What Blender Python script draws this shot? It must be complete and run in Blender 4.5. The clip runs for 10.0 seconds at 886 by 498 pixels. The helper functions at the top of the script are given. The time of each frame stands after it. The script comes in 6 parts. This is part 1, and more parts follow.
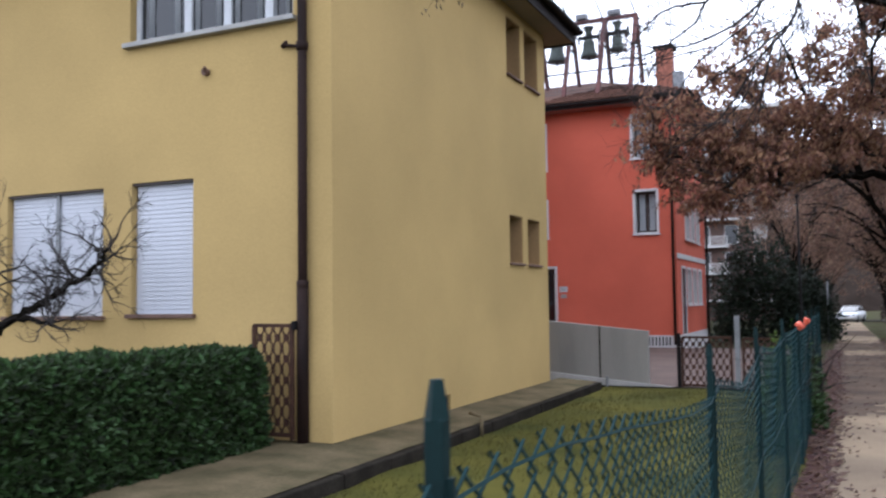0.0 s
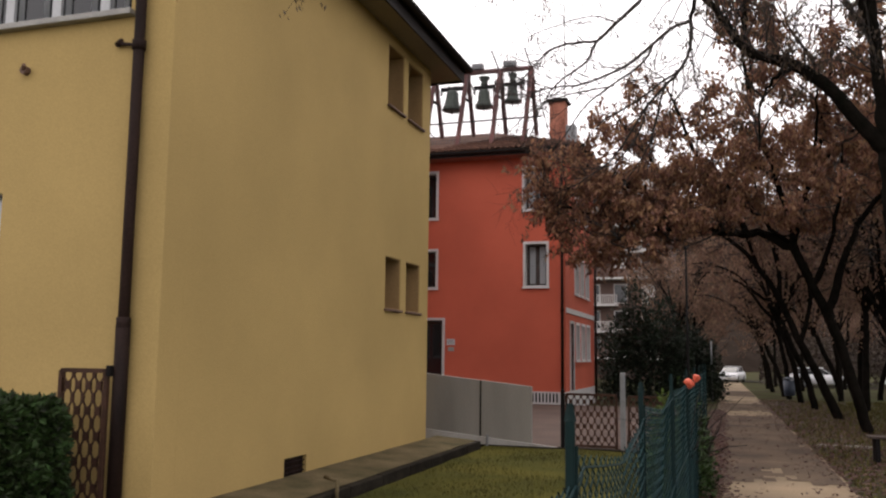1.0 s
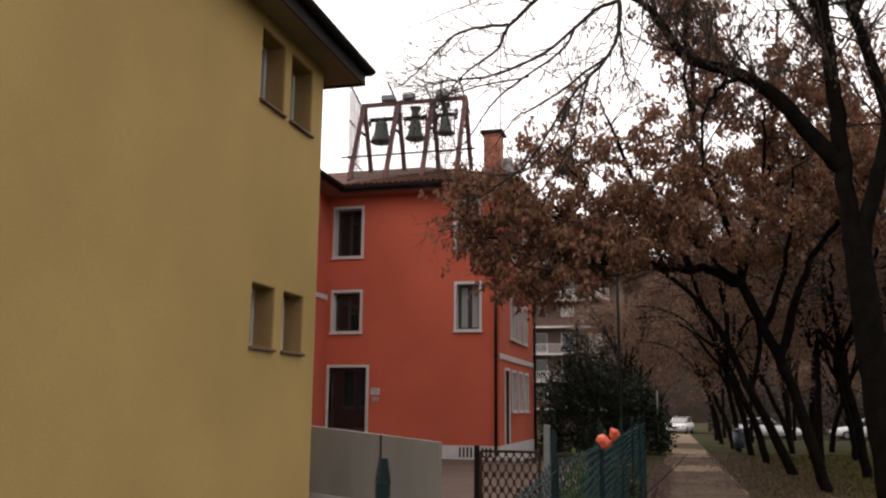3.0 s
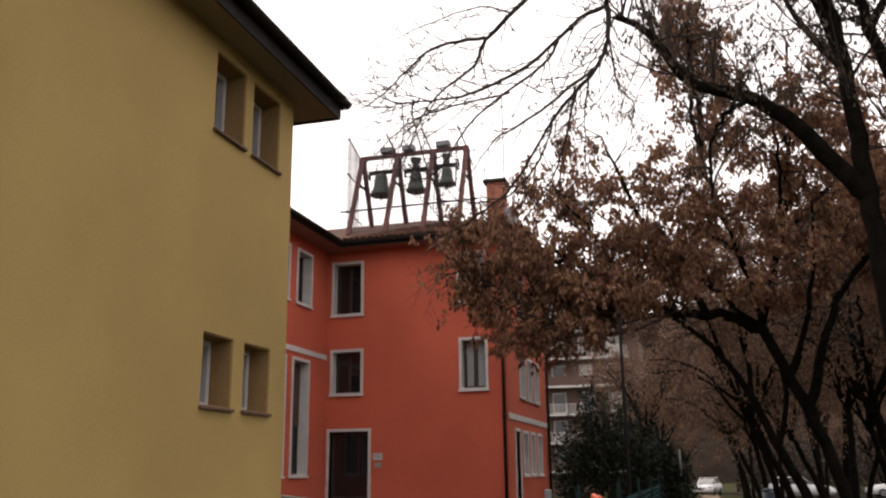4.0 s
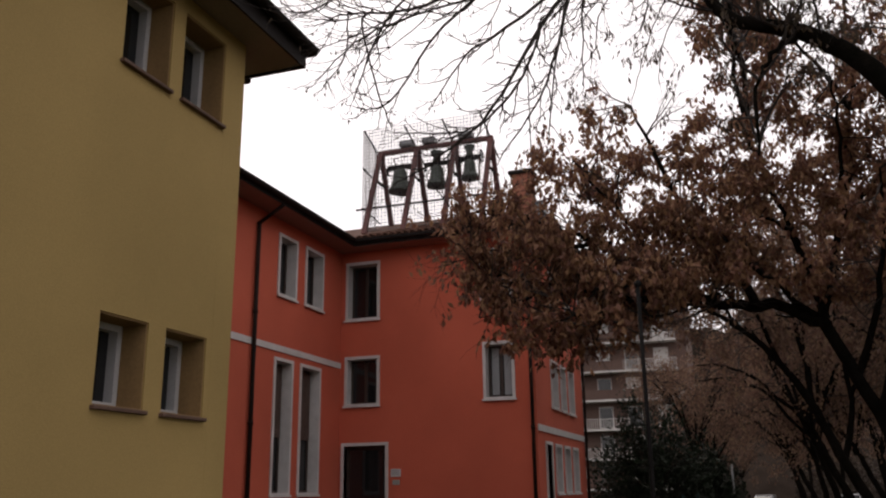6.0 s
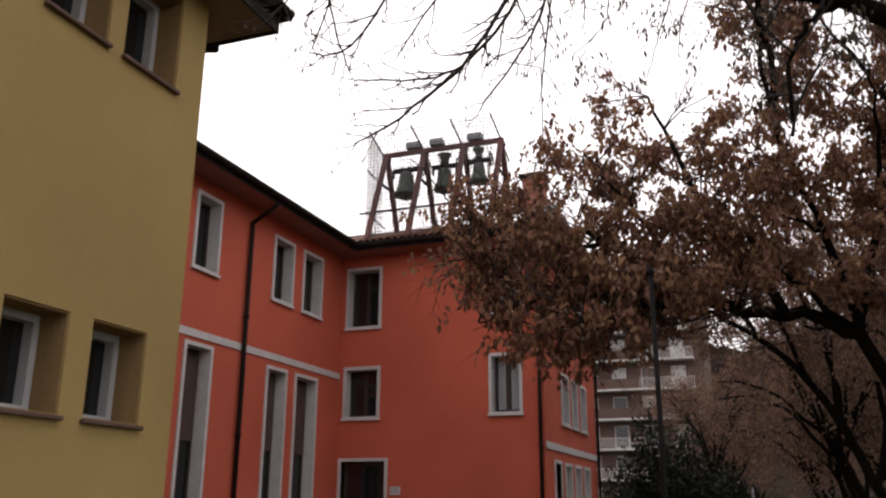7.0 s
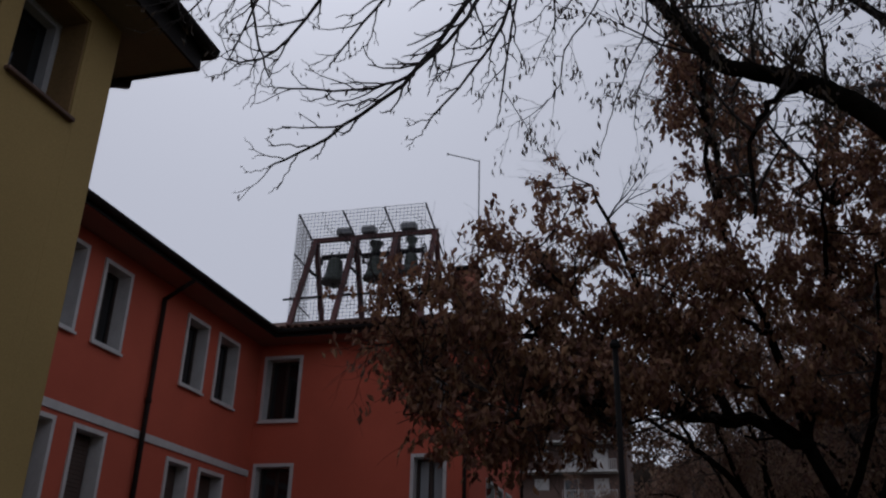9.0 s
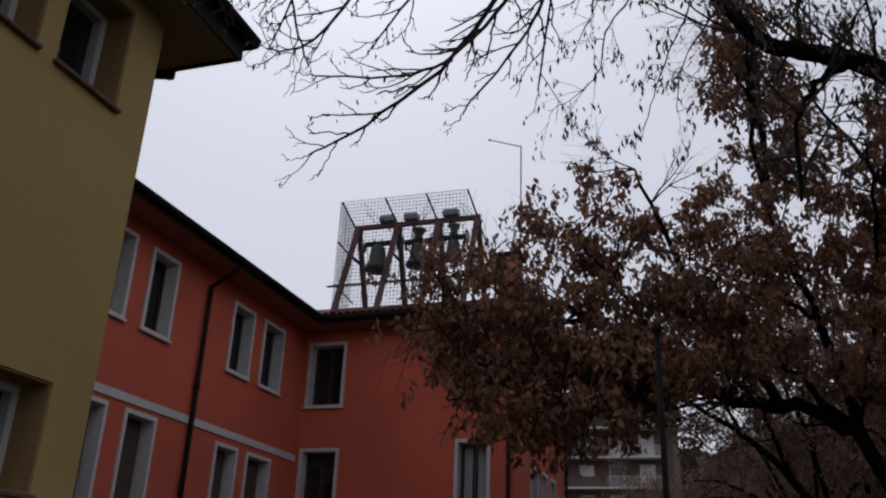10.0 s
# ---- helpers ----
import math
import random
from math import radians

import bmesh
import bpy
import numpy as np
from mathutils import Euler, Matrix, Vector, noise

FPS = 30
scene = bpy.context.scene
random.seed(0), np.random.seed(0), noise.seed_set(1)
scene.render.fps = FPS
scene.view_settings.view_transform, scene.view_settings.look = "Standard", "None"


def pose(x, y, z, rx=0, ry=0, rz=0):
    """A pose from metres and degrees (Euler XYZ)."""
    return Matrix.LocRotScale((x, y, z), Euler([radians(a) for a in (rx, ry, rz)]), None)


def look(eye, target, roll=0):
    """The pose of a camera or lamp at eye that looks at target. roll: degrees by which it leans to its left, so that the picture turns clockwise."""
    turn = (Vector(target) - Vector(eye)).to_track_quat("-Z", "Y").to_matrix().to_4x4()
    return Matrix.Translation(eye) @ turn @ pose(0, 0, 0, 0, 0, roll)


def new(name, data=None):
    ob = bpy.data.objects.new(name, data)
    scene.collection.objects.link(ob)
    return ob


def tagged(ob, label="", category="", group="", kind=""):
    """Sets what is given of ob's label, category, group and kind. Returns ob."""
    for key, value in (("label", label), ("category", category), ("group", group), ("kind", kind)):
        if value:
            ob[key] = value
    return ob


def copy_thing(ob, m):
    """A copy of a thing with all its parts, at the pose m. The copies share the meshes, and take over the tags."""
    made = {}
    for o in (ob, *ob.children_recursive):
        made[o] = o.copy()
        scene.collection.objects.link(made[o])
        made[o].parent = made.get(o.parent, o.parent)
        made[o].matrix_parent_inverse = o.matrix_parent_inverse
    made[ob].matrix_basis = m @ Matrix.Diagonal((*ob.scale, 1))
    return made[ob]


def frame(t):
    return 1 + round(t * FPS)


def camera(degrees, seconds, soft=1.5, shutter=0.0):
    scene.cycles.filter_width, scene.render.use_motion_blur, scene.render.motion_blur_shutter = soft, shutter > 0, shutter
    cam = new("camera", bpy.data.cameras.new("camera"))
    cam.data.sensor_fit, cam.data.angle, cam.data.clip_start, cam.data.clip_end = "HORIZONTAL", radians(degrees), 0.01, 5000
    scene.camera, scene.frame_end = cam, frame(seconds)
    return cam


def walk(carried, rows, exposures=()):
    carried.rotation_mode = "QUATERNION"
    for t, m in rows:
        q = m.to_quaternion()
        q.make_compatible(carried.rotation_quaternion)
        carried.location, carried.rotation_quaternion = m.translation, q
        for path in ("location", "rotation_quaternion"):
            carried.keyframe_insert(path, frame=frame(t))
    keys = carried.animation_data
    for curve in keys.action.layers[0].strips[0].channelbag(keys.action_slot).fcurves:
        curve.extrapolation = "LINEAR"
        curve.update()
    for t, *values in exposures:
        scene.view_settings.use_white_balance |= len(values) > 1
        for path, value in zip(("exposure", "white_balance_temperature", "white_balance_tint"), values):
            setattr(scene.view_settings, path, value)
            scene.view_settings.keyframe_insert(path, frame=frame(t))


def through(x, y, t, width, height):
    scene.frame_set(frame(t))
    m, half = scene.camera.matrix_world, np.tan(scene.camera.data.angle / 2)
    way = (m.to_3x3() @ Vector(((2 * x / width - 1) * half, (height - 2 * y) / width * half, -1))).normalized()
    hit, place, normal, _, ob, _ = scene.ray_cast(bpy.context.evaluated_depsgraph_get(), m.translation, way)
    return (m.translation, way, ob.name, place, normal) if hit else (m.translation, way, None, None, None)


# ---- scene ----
cam = camera(54.3, 10.0, soft=2.2, shutter=0.2)
PATH = [
    (0, (-0.233, 0.702, 1.716), (-1.068, 2.515, 1.836), -0.7),
    (0.3, (-0.260, 1.044, 1.755), (-0.939, 2.913, 1.906), 0.4),
    (0.5, (-0.287, 1.323, 1.702), (-0.878, 3.226, 1.873), -0.9),
    (0.8, (-0.298, 1.646, 1.660), (-0.894, 3.534, 1.939), -0.2),
    (1, (-0.336, 1.941, 1.660), (-0.946, 3.830, 1.901), 0.7),
    (1.3, (-0.342, 2.307, 1.624), (-0.948, 4.189, 1.923), 1.1),
    (1.5, (-0.374, 2.566, 1.682), (-0.921, 4.473, 1.939), 1.3),
    (1.8, (-0.353, 2.961, 1.678), (-0.830, 4.858, 2.096), 0.8),
    (2, (-0.320, 3.167, 1.664), (-0.807, 5.064, 2.069), 1.7),
    (2.3, (-0.317, 3.596, 1.620), (-0.808, 5.484, 2.060), 0.9),
    (2.5, (-0.287, 3.833, 1.641), (-0.785, 5.741, 1.977), 0.8),
    (4, (-0.087, 5.879, 1.616), (-0.618, 7.742, 2.115), -0.7),
    (4.5, (-0.039, 6.395, 1.619), (-0.628, 8.215, 2.203), 0.1),
    (4.8, (-0.063, 6.767, 1.665), (-0.667, 8.574, 2.276), 0.4),
    (5, (-0.058, 7.004, 1.643), (-0.640, 8.823, 2.238), -0.8),
    (6.5, (-0.016, 8.944, 1.613), (-0.683, 10.753, 2.144), -0.3),
    (6.8, (-0.057, 9.343, 1.620), (-0.741, 11.137, 2.180), 0.0),
    (7, (-0.145, 9.651, 1.686), (-0.810, 11.448, 2.258), 0.3),
    (7.3, (-0.179, 9.975, 1.728), (-0.792, 11.744, 2.431), 0.5),
    (7.5, (-0.193, 10.142, 1.684), (-0.823, 11.893, 2.418), 1.8),
    (7.8, (-0.296, 10.303, 1.734), (-0.907, 12.053, 2.484), 3.5),
    (8, (-0.337, 10.443, 1.701), (-0.913, 12.176, 2.517), 3.1),
    (8.5, (-0.494, 10.629, 1.737), (-0.972, 12.386, 2.565), 1.8),
    (9, (-0.525, 10.715, 1.733), (-1.013, 12.483, 2.531), 1.7),
    (9.5, (-0.507, 10.722, 1.721), (-1.064, 12.488, 2.476), 2.6),
    (10, (-0.500, 10.705, 1.718), (-1.086, 12.457, 2.484), 2.4),
]
EXPOSURES = [(0.0, 1.26, 5650, 12), (0.3, 1.12, 6300, 14), (0.5, 1.03, 6400, 14), (1.0, 0.65, 7000, 15), (1.5, 0.54, 7100, 15), (2.5, 0.52, 7200, 15), (4.0, 0.52, 7300, 16), (4.5, 0.18, 7300, 17), (5.0, -0.18, 7200, 17),
             (6.5, 0.05, 7100, 17), (7.0, 0.28, 7000, 16), (7.3, 0.02, 6750, 14), (7.5, -0.56, 6500, 13), (8.0, -1.08, 6200, 13), (8.5, -1.48, 5900, 13), (9.0, -1.34, 5900, 14), (9.5, -1.05, 6000, 14), (10.0, -0.92, 6050, 14)]

walk(cam, [(t, look(eye, target, roll)) for t, eye, target, roll in PATH], EXPOSURES)

# ---- light ----
SUN_EL, SUN_ROT = radians(58), radians(-30)
world = bpy.data.worlds.new("overcast")
scene.world = world
world.use_nodes = True
wn, wl = world.node_tree.nodes, world.node_tree.links
wn.clear()
sky = wn.new("ShaderNodeTexSky")
sky.sky_type, sky.sun_disc, sky.sun_elevation, sky.sun_rotation = "NISHITA", False, SUN_EL, SUN_ROT
sky.air_density, sky.dust_density = 1.0, 6.0
hsv = wn.new("ShaderNodeHueSaturation")
hsv.inputs["Saturation"].default_value = 0.18
cloud = wn.new("ShaderNodeMixRGB")
cloud.inputs[0].default_value = 0.75
cloud.inputs[2].default_value = (9.2, 9.3, 9.9, 1)
bg = wn.new("ShaderNodeBackground")
bg.inputs["Strength"].default_value = 0.14
wout = wn.new("ShaderNodeOutputWorld")
wl.new(sky.outputs[0], hsv.inputs["Color"])
wl.new(hsv.outputs[0], cloud.inputs[1])
wl.new(cloud.outputs[0], bg.inputs["Color"])
wl.new(bg.outputs[0], wout.inputs["Surface"])
sun = new("sun", bpy.data.lights.new("sun", "SUN"))
sun.data.energy, sun.data.angle, sun.data.color = 0.5, radians(40), (1.0, 0.97, 0.92)
sun.matrix_world = look((0, 0, 30), (0 + 8 * math.sin(SUN_ROT + math.pi), 0 + 8 * math.cos(SUN_ROT + math.pi), 30 - 10))

# ---- materials ----
def material(name, colour, rough=0.7, metal=0.0, var=0.15, scale=3.0, fine=40.0, bump=0.15, dark=None, spots=0.0,
             island=0.0, rnd=0.0, spec=0.4, streak=False):
    """A principled surface with stains at a large scale, grain at a fine one, and relief."""
    m = bpy.data.materials.new(name)
    m.use_nodes = True
    n, l = m.node_tree.nodes, m.node_tree.links
    b = n["Principled BSDF"]
    b.inputs["Roughness"].default_value, b.inputs["Metallic"].default_value = rough, metal
    b.inputs["Specular IOR Level"].default_value = spec
    co = n.new("ShaderNodeTexCoord")
    mp = n.new("ShaderNodeMapping")
    if streak:
        mp.inputs["Scale"].default_value = (1, 1, 0.18)
    l.new(co.outputs["Object"], mp.inputs["Vector"])
    big, small = n.new("ShaderNodeTexNoise"), n.new("ShaderNodeTexNoise")
    big.inputs["Scale"].default_value, big.inputs["Detail"].default_value = scale, 6
    small.inputs["Scale"].default_value, small.inputs["Detail"].default_value = fine, 4
    l.new(mp.outputs[0], big.inputs["Vector"])
    l.new(co.outputs["Object"], small.inputs["Vector"])
    lo = [max(0, c * (1 - var)) for c in colour]
    hi = [min(1, c * (1 + var)) for c in colour]
    ramp = n.new("ShaderNodeValToRGB")
    ramp.color_ramp.elements[0].position, ramp.color_ramp.elements[1].position = 0.3, 0.7
    ramp.color_ramp.elements[0].color = (*(dark if dark else lo), 1)
    ramp.color_ramp.elements[1].color = (*hi, 1)
    l.new(big.outputs[0], ramp.inputs[0])
    mix = n.new("ShaderNodeMixRGB")
    mix.blend_type = "OVERLAY"
    mix.inputs[0].default_value = min(0.6, 0.1 + var)
    l.new(ramp.outputs[0], mix.inputs[1])
    l.new(small.outputs[0], mix.inputs[2])
    last = mix.outputs[0]
    if island or rnd:
        h = n.new("ShaderNodeHueSaturation")
        src = n.new("ShaderNodeNewGeometry").outputs["Random Per Island"] if island else n.new("ShaderNodeObjectInfo").outputs["Random"]
        mr = n.new("ShaderNodeMapRange")
        k = island or rnd
        mr.inputs["To Min"].default_value, mr.inputs["To Max"].default_value = 1 - k, 1 + k
        l.new(src, mr.inputs["Value"])
        l.new(mr.outputs[0], h.inputs["Value"])
        l.new(last, h.inputs["Color"])
        last = h.outputs[0]
    l.new(last, b.inputs["Base Color"])
    if bump:
        bp = n.new("ShaderNodeBump")
        bp.inputs["Strength"].default_value, bp.inputs["Distance"].default_value = bump, 0.02
        l.new(small.outputs[0], bp.inputs["Height"])
        l.new(bp.outputs[0], b.inputs["Normal"])
    return m


def glass_material(name, tint, rough=0.06):
    m = bpy.data.materials.new(name)
    m.use_nodes = True
    b = m.node_tree.nodes["Principled BSDF"]
    b.inputs["Base Color"].default_value = (*tint, 1)
    b.inputs["Roughness"].default_value = rough
    b.inputs["Specular IOR Level"].default_value = 0.5
    n, l = m.node_tree.nodes, m.node_tree.links
    nz = n.new("ShaderNodeTexNoise")
    nz.inputs["Scale"].default_value = 1.3
    bp = n.new("ShaderNodeBump")
    bp.inputs["Strength"].default_value, bp.inputs["Distance"].default_value = 0.05, 0.02
    l.new(nz.outputs[0], bp.inputs["Height"])
    l.new(bp.outputs[0], b.inputs["Normal"])
    return m


def leaf_material(name, colour, island=0.35, hue=0.03, through=0.25):
    m = bpy.data.materials.new(name)
    m.use_nodes = True
    n, l = m.node_tree.nodes, m.node_tree.links
    b = n["Principled BSDF"]
    b.inputs["Roughness"].default_value, b.inputs["Specular IOR Level"].default_value = 0.6, 0.25
    g = n.new("ShaderNodeNewGeometry")
    mr, mh = n.new("ShaderNodeMapRange"), n.new("ShaderNodeMapRange")
    mr.inputs["To Min"].default_value, mr.inputs["To Max"].default_value = 1 - island, 1 + island
    mh.inputs["To Min"].default_value, mh.inputs["To Max"].default_value = 0.5 - hue, 0.5 + hue
    h = n.new("ShaderNodeHueSaturation")
    h.inputs["Color"].default_value = (*colour, 1)
    l.new(g.outputs["Random Per Island"], mr.inputs["Value"])
    l.new(g.outputs["Random Per Island"], mh.inputs["Value"])
    l.new(mr.outputs[0], h.inputs["Value"])
    l.new(mh.outputs[0], h.inputs["Hue"])
    l.new(h.outputs[0], b.inputs["Base Color"])
    t, mx = n.new("ShaderNodeBsdfTranslucent"), n.new("ShaderNodeMixShader")
    l.new(h.outputs[0], t.inputs["Color"])
    mx.inputs[0].default_value = through
    l.new(b.outputs[0], mx.inputs[1])
    l.new(t.outputs[0], mx.inputs[2])
    l.new(mx.outputs[0], n["Material Output"].inputs["Surface"])
    return m


M_YELLOW = material("yellow_render", (0.384, 0.271, 0.107), 0.9, var=0.12, scale=0.45, fine=70, bump=0.12, spec=0.2)
M_RED = material("red_render", (0.50, 0.111, 0.066), 0.88, var=0.10, scale=0.5, fine=60, bump=0.1, spec=0.2)
M_BRICK = material("chimney_brick", (0.31, 0.125, 0.085), 0.9, var=0.2, scale=3.5, fine=18, bump=0.3, spec=0.15)
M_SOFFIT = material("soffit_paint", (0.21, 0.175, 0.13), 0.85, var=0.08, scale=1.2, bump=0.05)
M_REDSOFFIT = material("pale_red_soffit", (0.26, 0.12, 0.09), 0.85, var=0.08, scale=1.0, bump=0.05)
M_GUTTER = material("dark_brown_gutter", (0.018, 0.015, 0.014), 0.7, 0.0, spec=0.12, var=0.2, scale=3, bump=0.05)
M_PIPE = material("brown_painted_pipe", (0.018, 0.010, 0.008), 0.7, 0.0, spec=0.12, var=0.6, scale=4, bump=0.05, streak=True)
M_WHITE = material("white_stone_trim", (0.52, 0.51, 0.50), 0.75, var=0.08, scale=4, bump=0.08)
M_WPAINT = material("white_window_paint", (0.46, 0.47, 0.48), 0.45, var=0.05, scale=5, bump=0.02)
M_SHUTTER = material("white_roller_slat", (0.47, 0.48, 0.51), 0.5, var=0.05, scale=2, bump=0.03, streak=True)
M_SILL = material("brick_brown_sill", (0.115, 0.066, 0.048), 0.75, var=0.2, scale=6, bump=0.1)
M_BROWNSHUTTER = material("brown_roller_slat", (0.075, 0.048, 0.038), 0.7, var=0.15, scale=4, bump=0.05)
M_GLASS = glass_material("dark_window_glass", (0.012, 0.013, 0.014))
M_CURTAIN = material("pale_curtain", (0.26, 0.27, 0.28), 0.9, var=0.12, scale=5, bump=0.1, streak=True)
M_DARKWOOD = material("dark_brown_wood", (0.040, 0.026, 0.02), 0.55, var=0.25, scale=6, bump=0.1, streak=True)
M_TILE = material("old_clay_tile", (0.080, 0.040, 0.028), 0.9, spec=0.1, var=0.35, scale=2.2, fine=25, bump=0.3, rnd=0.25)
M_TILES = material("old_clay_tiles_joined", (0.080, 0.040, 0.028), 0.9, spec=0.1, var=0.35, scale=2.2, fine=25, bump=0.3, island=0.25)
M_BRONZE = material("green_bronze", (0.055, 0.068, 0.056), 0.5, 0.25, var=0.3, scale=5, bump=0.1)
M_RUST = material("red_oxide_steel", (0.095, 0.030, 0.026), 0.65, 0.0, var=0.25, scale=5, bump=0.1)
M_IRON = material("dark_iron", (0.010, 0.009, 0.009), 0.75, 0.0, spec=0.06, var=0.2, scale=5, bump=0.05)
M_GREYMETAL = material("galvanised_grey", (0.20, 0.205, 0.21), 0.5, 0.4, var=0.15, scale=6, bump=0.05)
M_NET = material("bird_net_wire", (0.07, 0.072, 0.08), 0.6, 0.2, var=0.1, bump=0)
M_CONCRETE = material("grey_concrete", (0.20, 0.188, 0.165), 0.9, var=0.22, scale=1.4, fine=50, bump=0.15, streak=True)
M_PALECURB = material("pale_concrete_curb", (0.32, 0.31, 0.29), 0.9, var=0.15, scale=3, bump=0.15)
M_PAVING = material("mossy_sidewalk", (0.100, 0.078, 0.045), 0.95, spec=0.05, var=0.3, scale=2.2, fine=30, bump=0.4, dark=(0.058, 0.050, 0.026))
# Weathered stone, darkened to include the shade on the kerb's upright face.
M_KERB = material("shade_dark_weathered_kerb", (0.020, 0.017, 0.013), 0.95, spec=0.05, var=0.4, scale=3, bump=0.4)
M_LAWN = material("mossy_lawn", (0.070, 0.062, 0.013), 0.95, var=0.3, scale=0.8, fine=60, bump=0.5, dark=(0.036, 0.040, 0.010), spec=0.05)
M_LAWNBLADE = leaf_material("lawn_blades", (0.062, 0.056, 0.012), 0.45, 0.02, 0.2)
M_GRASS = leaf_material("grass_blades", (0.072, 0.062, 0.012), 0.4, 0.02, 0.2)
M_GROUND = material("park_ground", (0.036, 0.042, 0.016), 0.95, var=0.3, scale=0.5, fine=14, bump=0.4, dark=(0.034, 0.024, 0.016), spec=0.03)
M_PATH = material("gravel_path", (0.205, 0.155, 0.102), 0.95, spec=0.1, var=0.25, scale=0.55, fine=70, bump=0.5, dark=(0.120, 0.092, 0.066))
M_EARTH = material("trodden_earth", (0.088, 0.064, 0.044), 0.95, var=0.3, scale=0.9, fine=50, bump=0.5, dark=(0.050, 0.036, 0.029), spec=0.1)
# The wall's ochre made darker and browner for the shade in deep reveals.
M_REVEAL = material("shaded_ochre_reveal", (0.24, 0.148, 0.062), 0.8, var=0.15, scale=3, bump=0.1, streak=True)
M_PINKPAVE = material("pink_block_paving", (0.085, 0.055, 0.043), 0.9, var=0.2, scale=0.8, fine=12, bump=0.2)
M_FENCE = material("green_coated_wire", (0.004, 0.022, 0.024), 0.7, 0.0, spec=0.15, var=0.2, scale=8, bump=0.0)
M_FPOST = material("dark_green_post", (0.003, 0.013, 0.013), 0.7, 0.0, spec=0.15, var=0.25, scale=6, bump=0.05)
M_BARK = material("dark_bark", (0.0080, 0.0064, 0.0053), 0.95, var=0.4, scale=5, fine=22, bump=0.8, spec=0.02, dark=(0.0048, 0.0047, 0.0034))
M_TWIG = material("twig_bark", (0.020, 0.0155, 0.013), 0.9, var=0.25, scale=6, bump=0.2)
M_BROWNLEAF = leaf_material("dry_brown_leaf", (0.212, 0.105, 0.064), 0.5, 0.02, 0.35)
M_FARLEAF = leaf_material("far_brown_leaf", (0.190, 0.114, 0.080), 0.4, 0.02, 0.45)
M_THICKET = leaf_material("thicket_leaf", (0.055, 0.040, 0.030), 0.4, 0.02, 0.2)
M_SAMARA = leaf_material("hanging_seed_pod", (0.06, 0.040, 0.025), 0.4, 0.02, 0.2)
M_HEDGELEAF = leaf_material("glossy_hedge_leaf", (0.024, 0.044, 0.012), 0.8, 0.02, 0.15)
# Near-black green for the shaded inside of the hedge.
M_HEDGECORE = material("hedge_shade_core", (0.010, 0.016, 0.007), 1.0, var=0.4, scale=8, bump=0.5)
M_BUSHLEAF = leaf_material("yellow_green_leaf", (0.06, 0.085, 0.016), 0.4, 0.03, 0.3)
M_DARKLEAF = leaf_material("evergreen_leaf", (0.010, 0.017, 0.008), 0.5, 0.02, 0.1)
M_CASTIRON = material("brown_cast_iron", (0.045, 0.022, 0.014), 0.7, 0.0, spec=0.15, var=0.35, scale=9, bump=0.1)
M_LITTER = leaf_material("fallen_leaf", (0.055, 0.022, 0.015), 0.5, 0.03, 0.1)
M_ORANGE = material("orange_plastic", (0.50, 0.085, 0.045), 0.5, var=0.15, scale=8, bump=0.2)
M_CARWHITE = material("white_car_paint", (0.72, 0.73, 0.74), 0.25, var=0.03, bump=0)
M_RUBBER = material("black_rubber", (0.02, 0.02, 0.02), 0.85, var=0.2, bump=0.1)
M_APT = material("brown_brick_facade", (0.10, 0.062, 0.05), 0.9, var=0.2, scale=0.2, fine=8, bump=0.1)
M_APTWHITE = material("white_balcony", (0.50, 0.48, 0.46), 0.85, var=0.12, scale=0.5, bump=0.05)
M_HILL = material("wooded_hill", (0.024, 0.018, 0.0145), 1.0, var=0.45, scale=0.06, fine=0.5, bump=0.0, spec=0.0)
M_BIN = material("dark_blue_bin", (0.03, 0.04, 0.06), 0.5, var=0.2, bump=0.05)


# ---- building helpers ----
def mesh_of(bm, mat, name, smooth=False):
    bmesh.ops.recalc_face_normals(bm, faces=bm.faces)
    me = bpy.data.meshes.new(name)
    bm.to_mesh(me)
    bm.free()
    me.materials.append(mat)
    if smooth:
        for p in me.polygons:
            p.use_smooth = True
    return me


def raw_mesh(verts, faces, mat, name, smooth=False):
    me = bpy.data.meshes.new(name)
    me.from_pydata([tuple(v) for v in verts], [], faces)
    me.materials.append(mat)
    if smooth:
        me.polygons.foreach_set("use_smooth", [True] * len(me.polygons))
    me.update()
    return me


def under(ob, parent):
    ob.parent = parent
    if parent.data is None:
        ob.matrix_parent_inverse = parent.matrix_basis.inverted()
    return ob


def part(name, bm, mat, parent=None, label="", smooth=False):
    """One mesh object, under a thing or a part where one is given."""
    ob = new(name, mesh_of(bm, mat, name, smooth))
    if parent is not None:
        under(ob, parent)
    return tagged(ob, label)


def part_raw(name, verts, faces, mat, parent=None, label="", smooth=False):
    ob = new(name, raw_mesh(verts, faces, mat, name, smooth))
    if parent is not None:
        under(ob, parent)
    return tagged(ob, label)


def thing(name, at, label, category, group=""):
    e = new(name)
    e.empty_display_size = 0.2
    e.location = at
    e.matrix_basis = Matrix.Translation(at)
    return tagged(e, label, category, group)


def box(x0, x1, y0, y1, z0, z1, bevel=0.0, bm=None):
    bm = bm or bmesh.new()
    r = bmesh.ops.create_cube(bm, size=1, matrix=Matrix.Translation(((x0 + x1) / 2, (y0 + y1) / 2, (z0 + z1) / 2))
                              @ Matrix.Diagonal((abs(x1 - x0), abs(y1 - y0), abs(z1 - z0), 1)))
    if bevel:
        es = list({e for v in r["verts"] for e in v.link_edges})
        bmesh.ops.bevel(bm, geom=es, offset=bevel, segments=2, affect="EDGES", profile=0.5)
    return bm


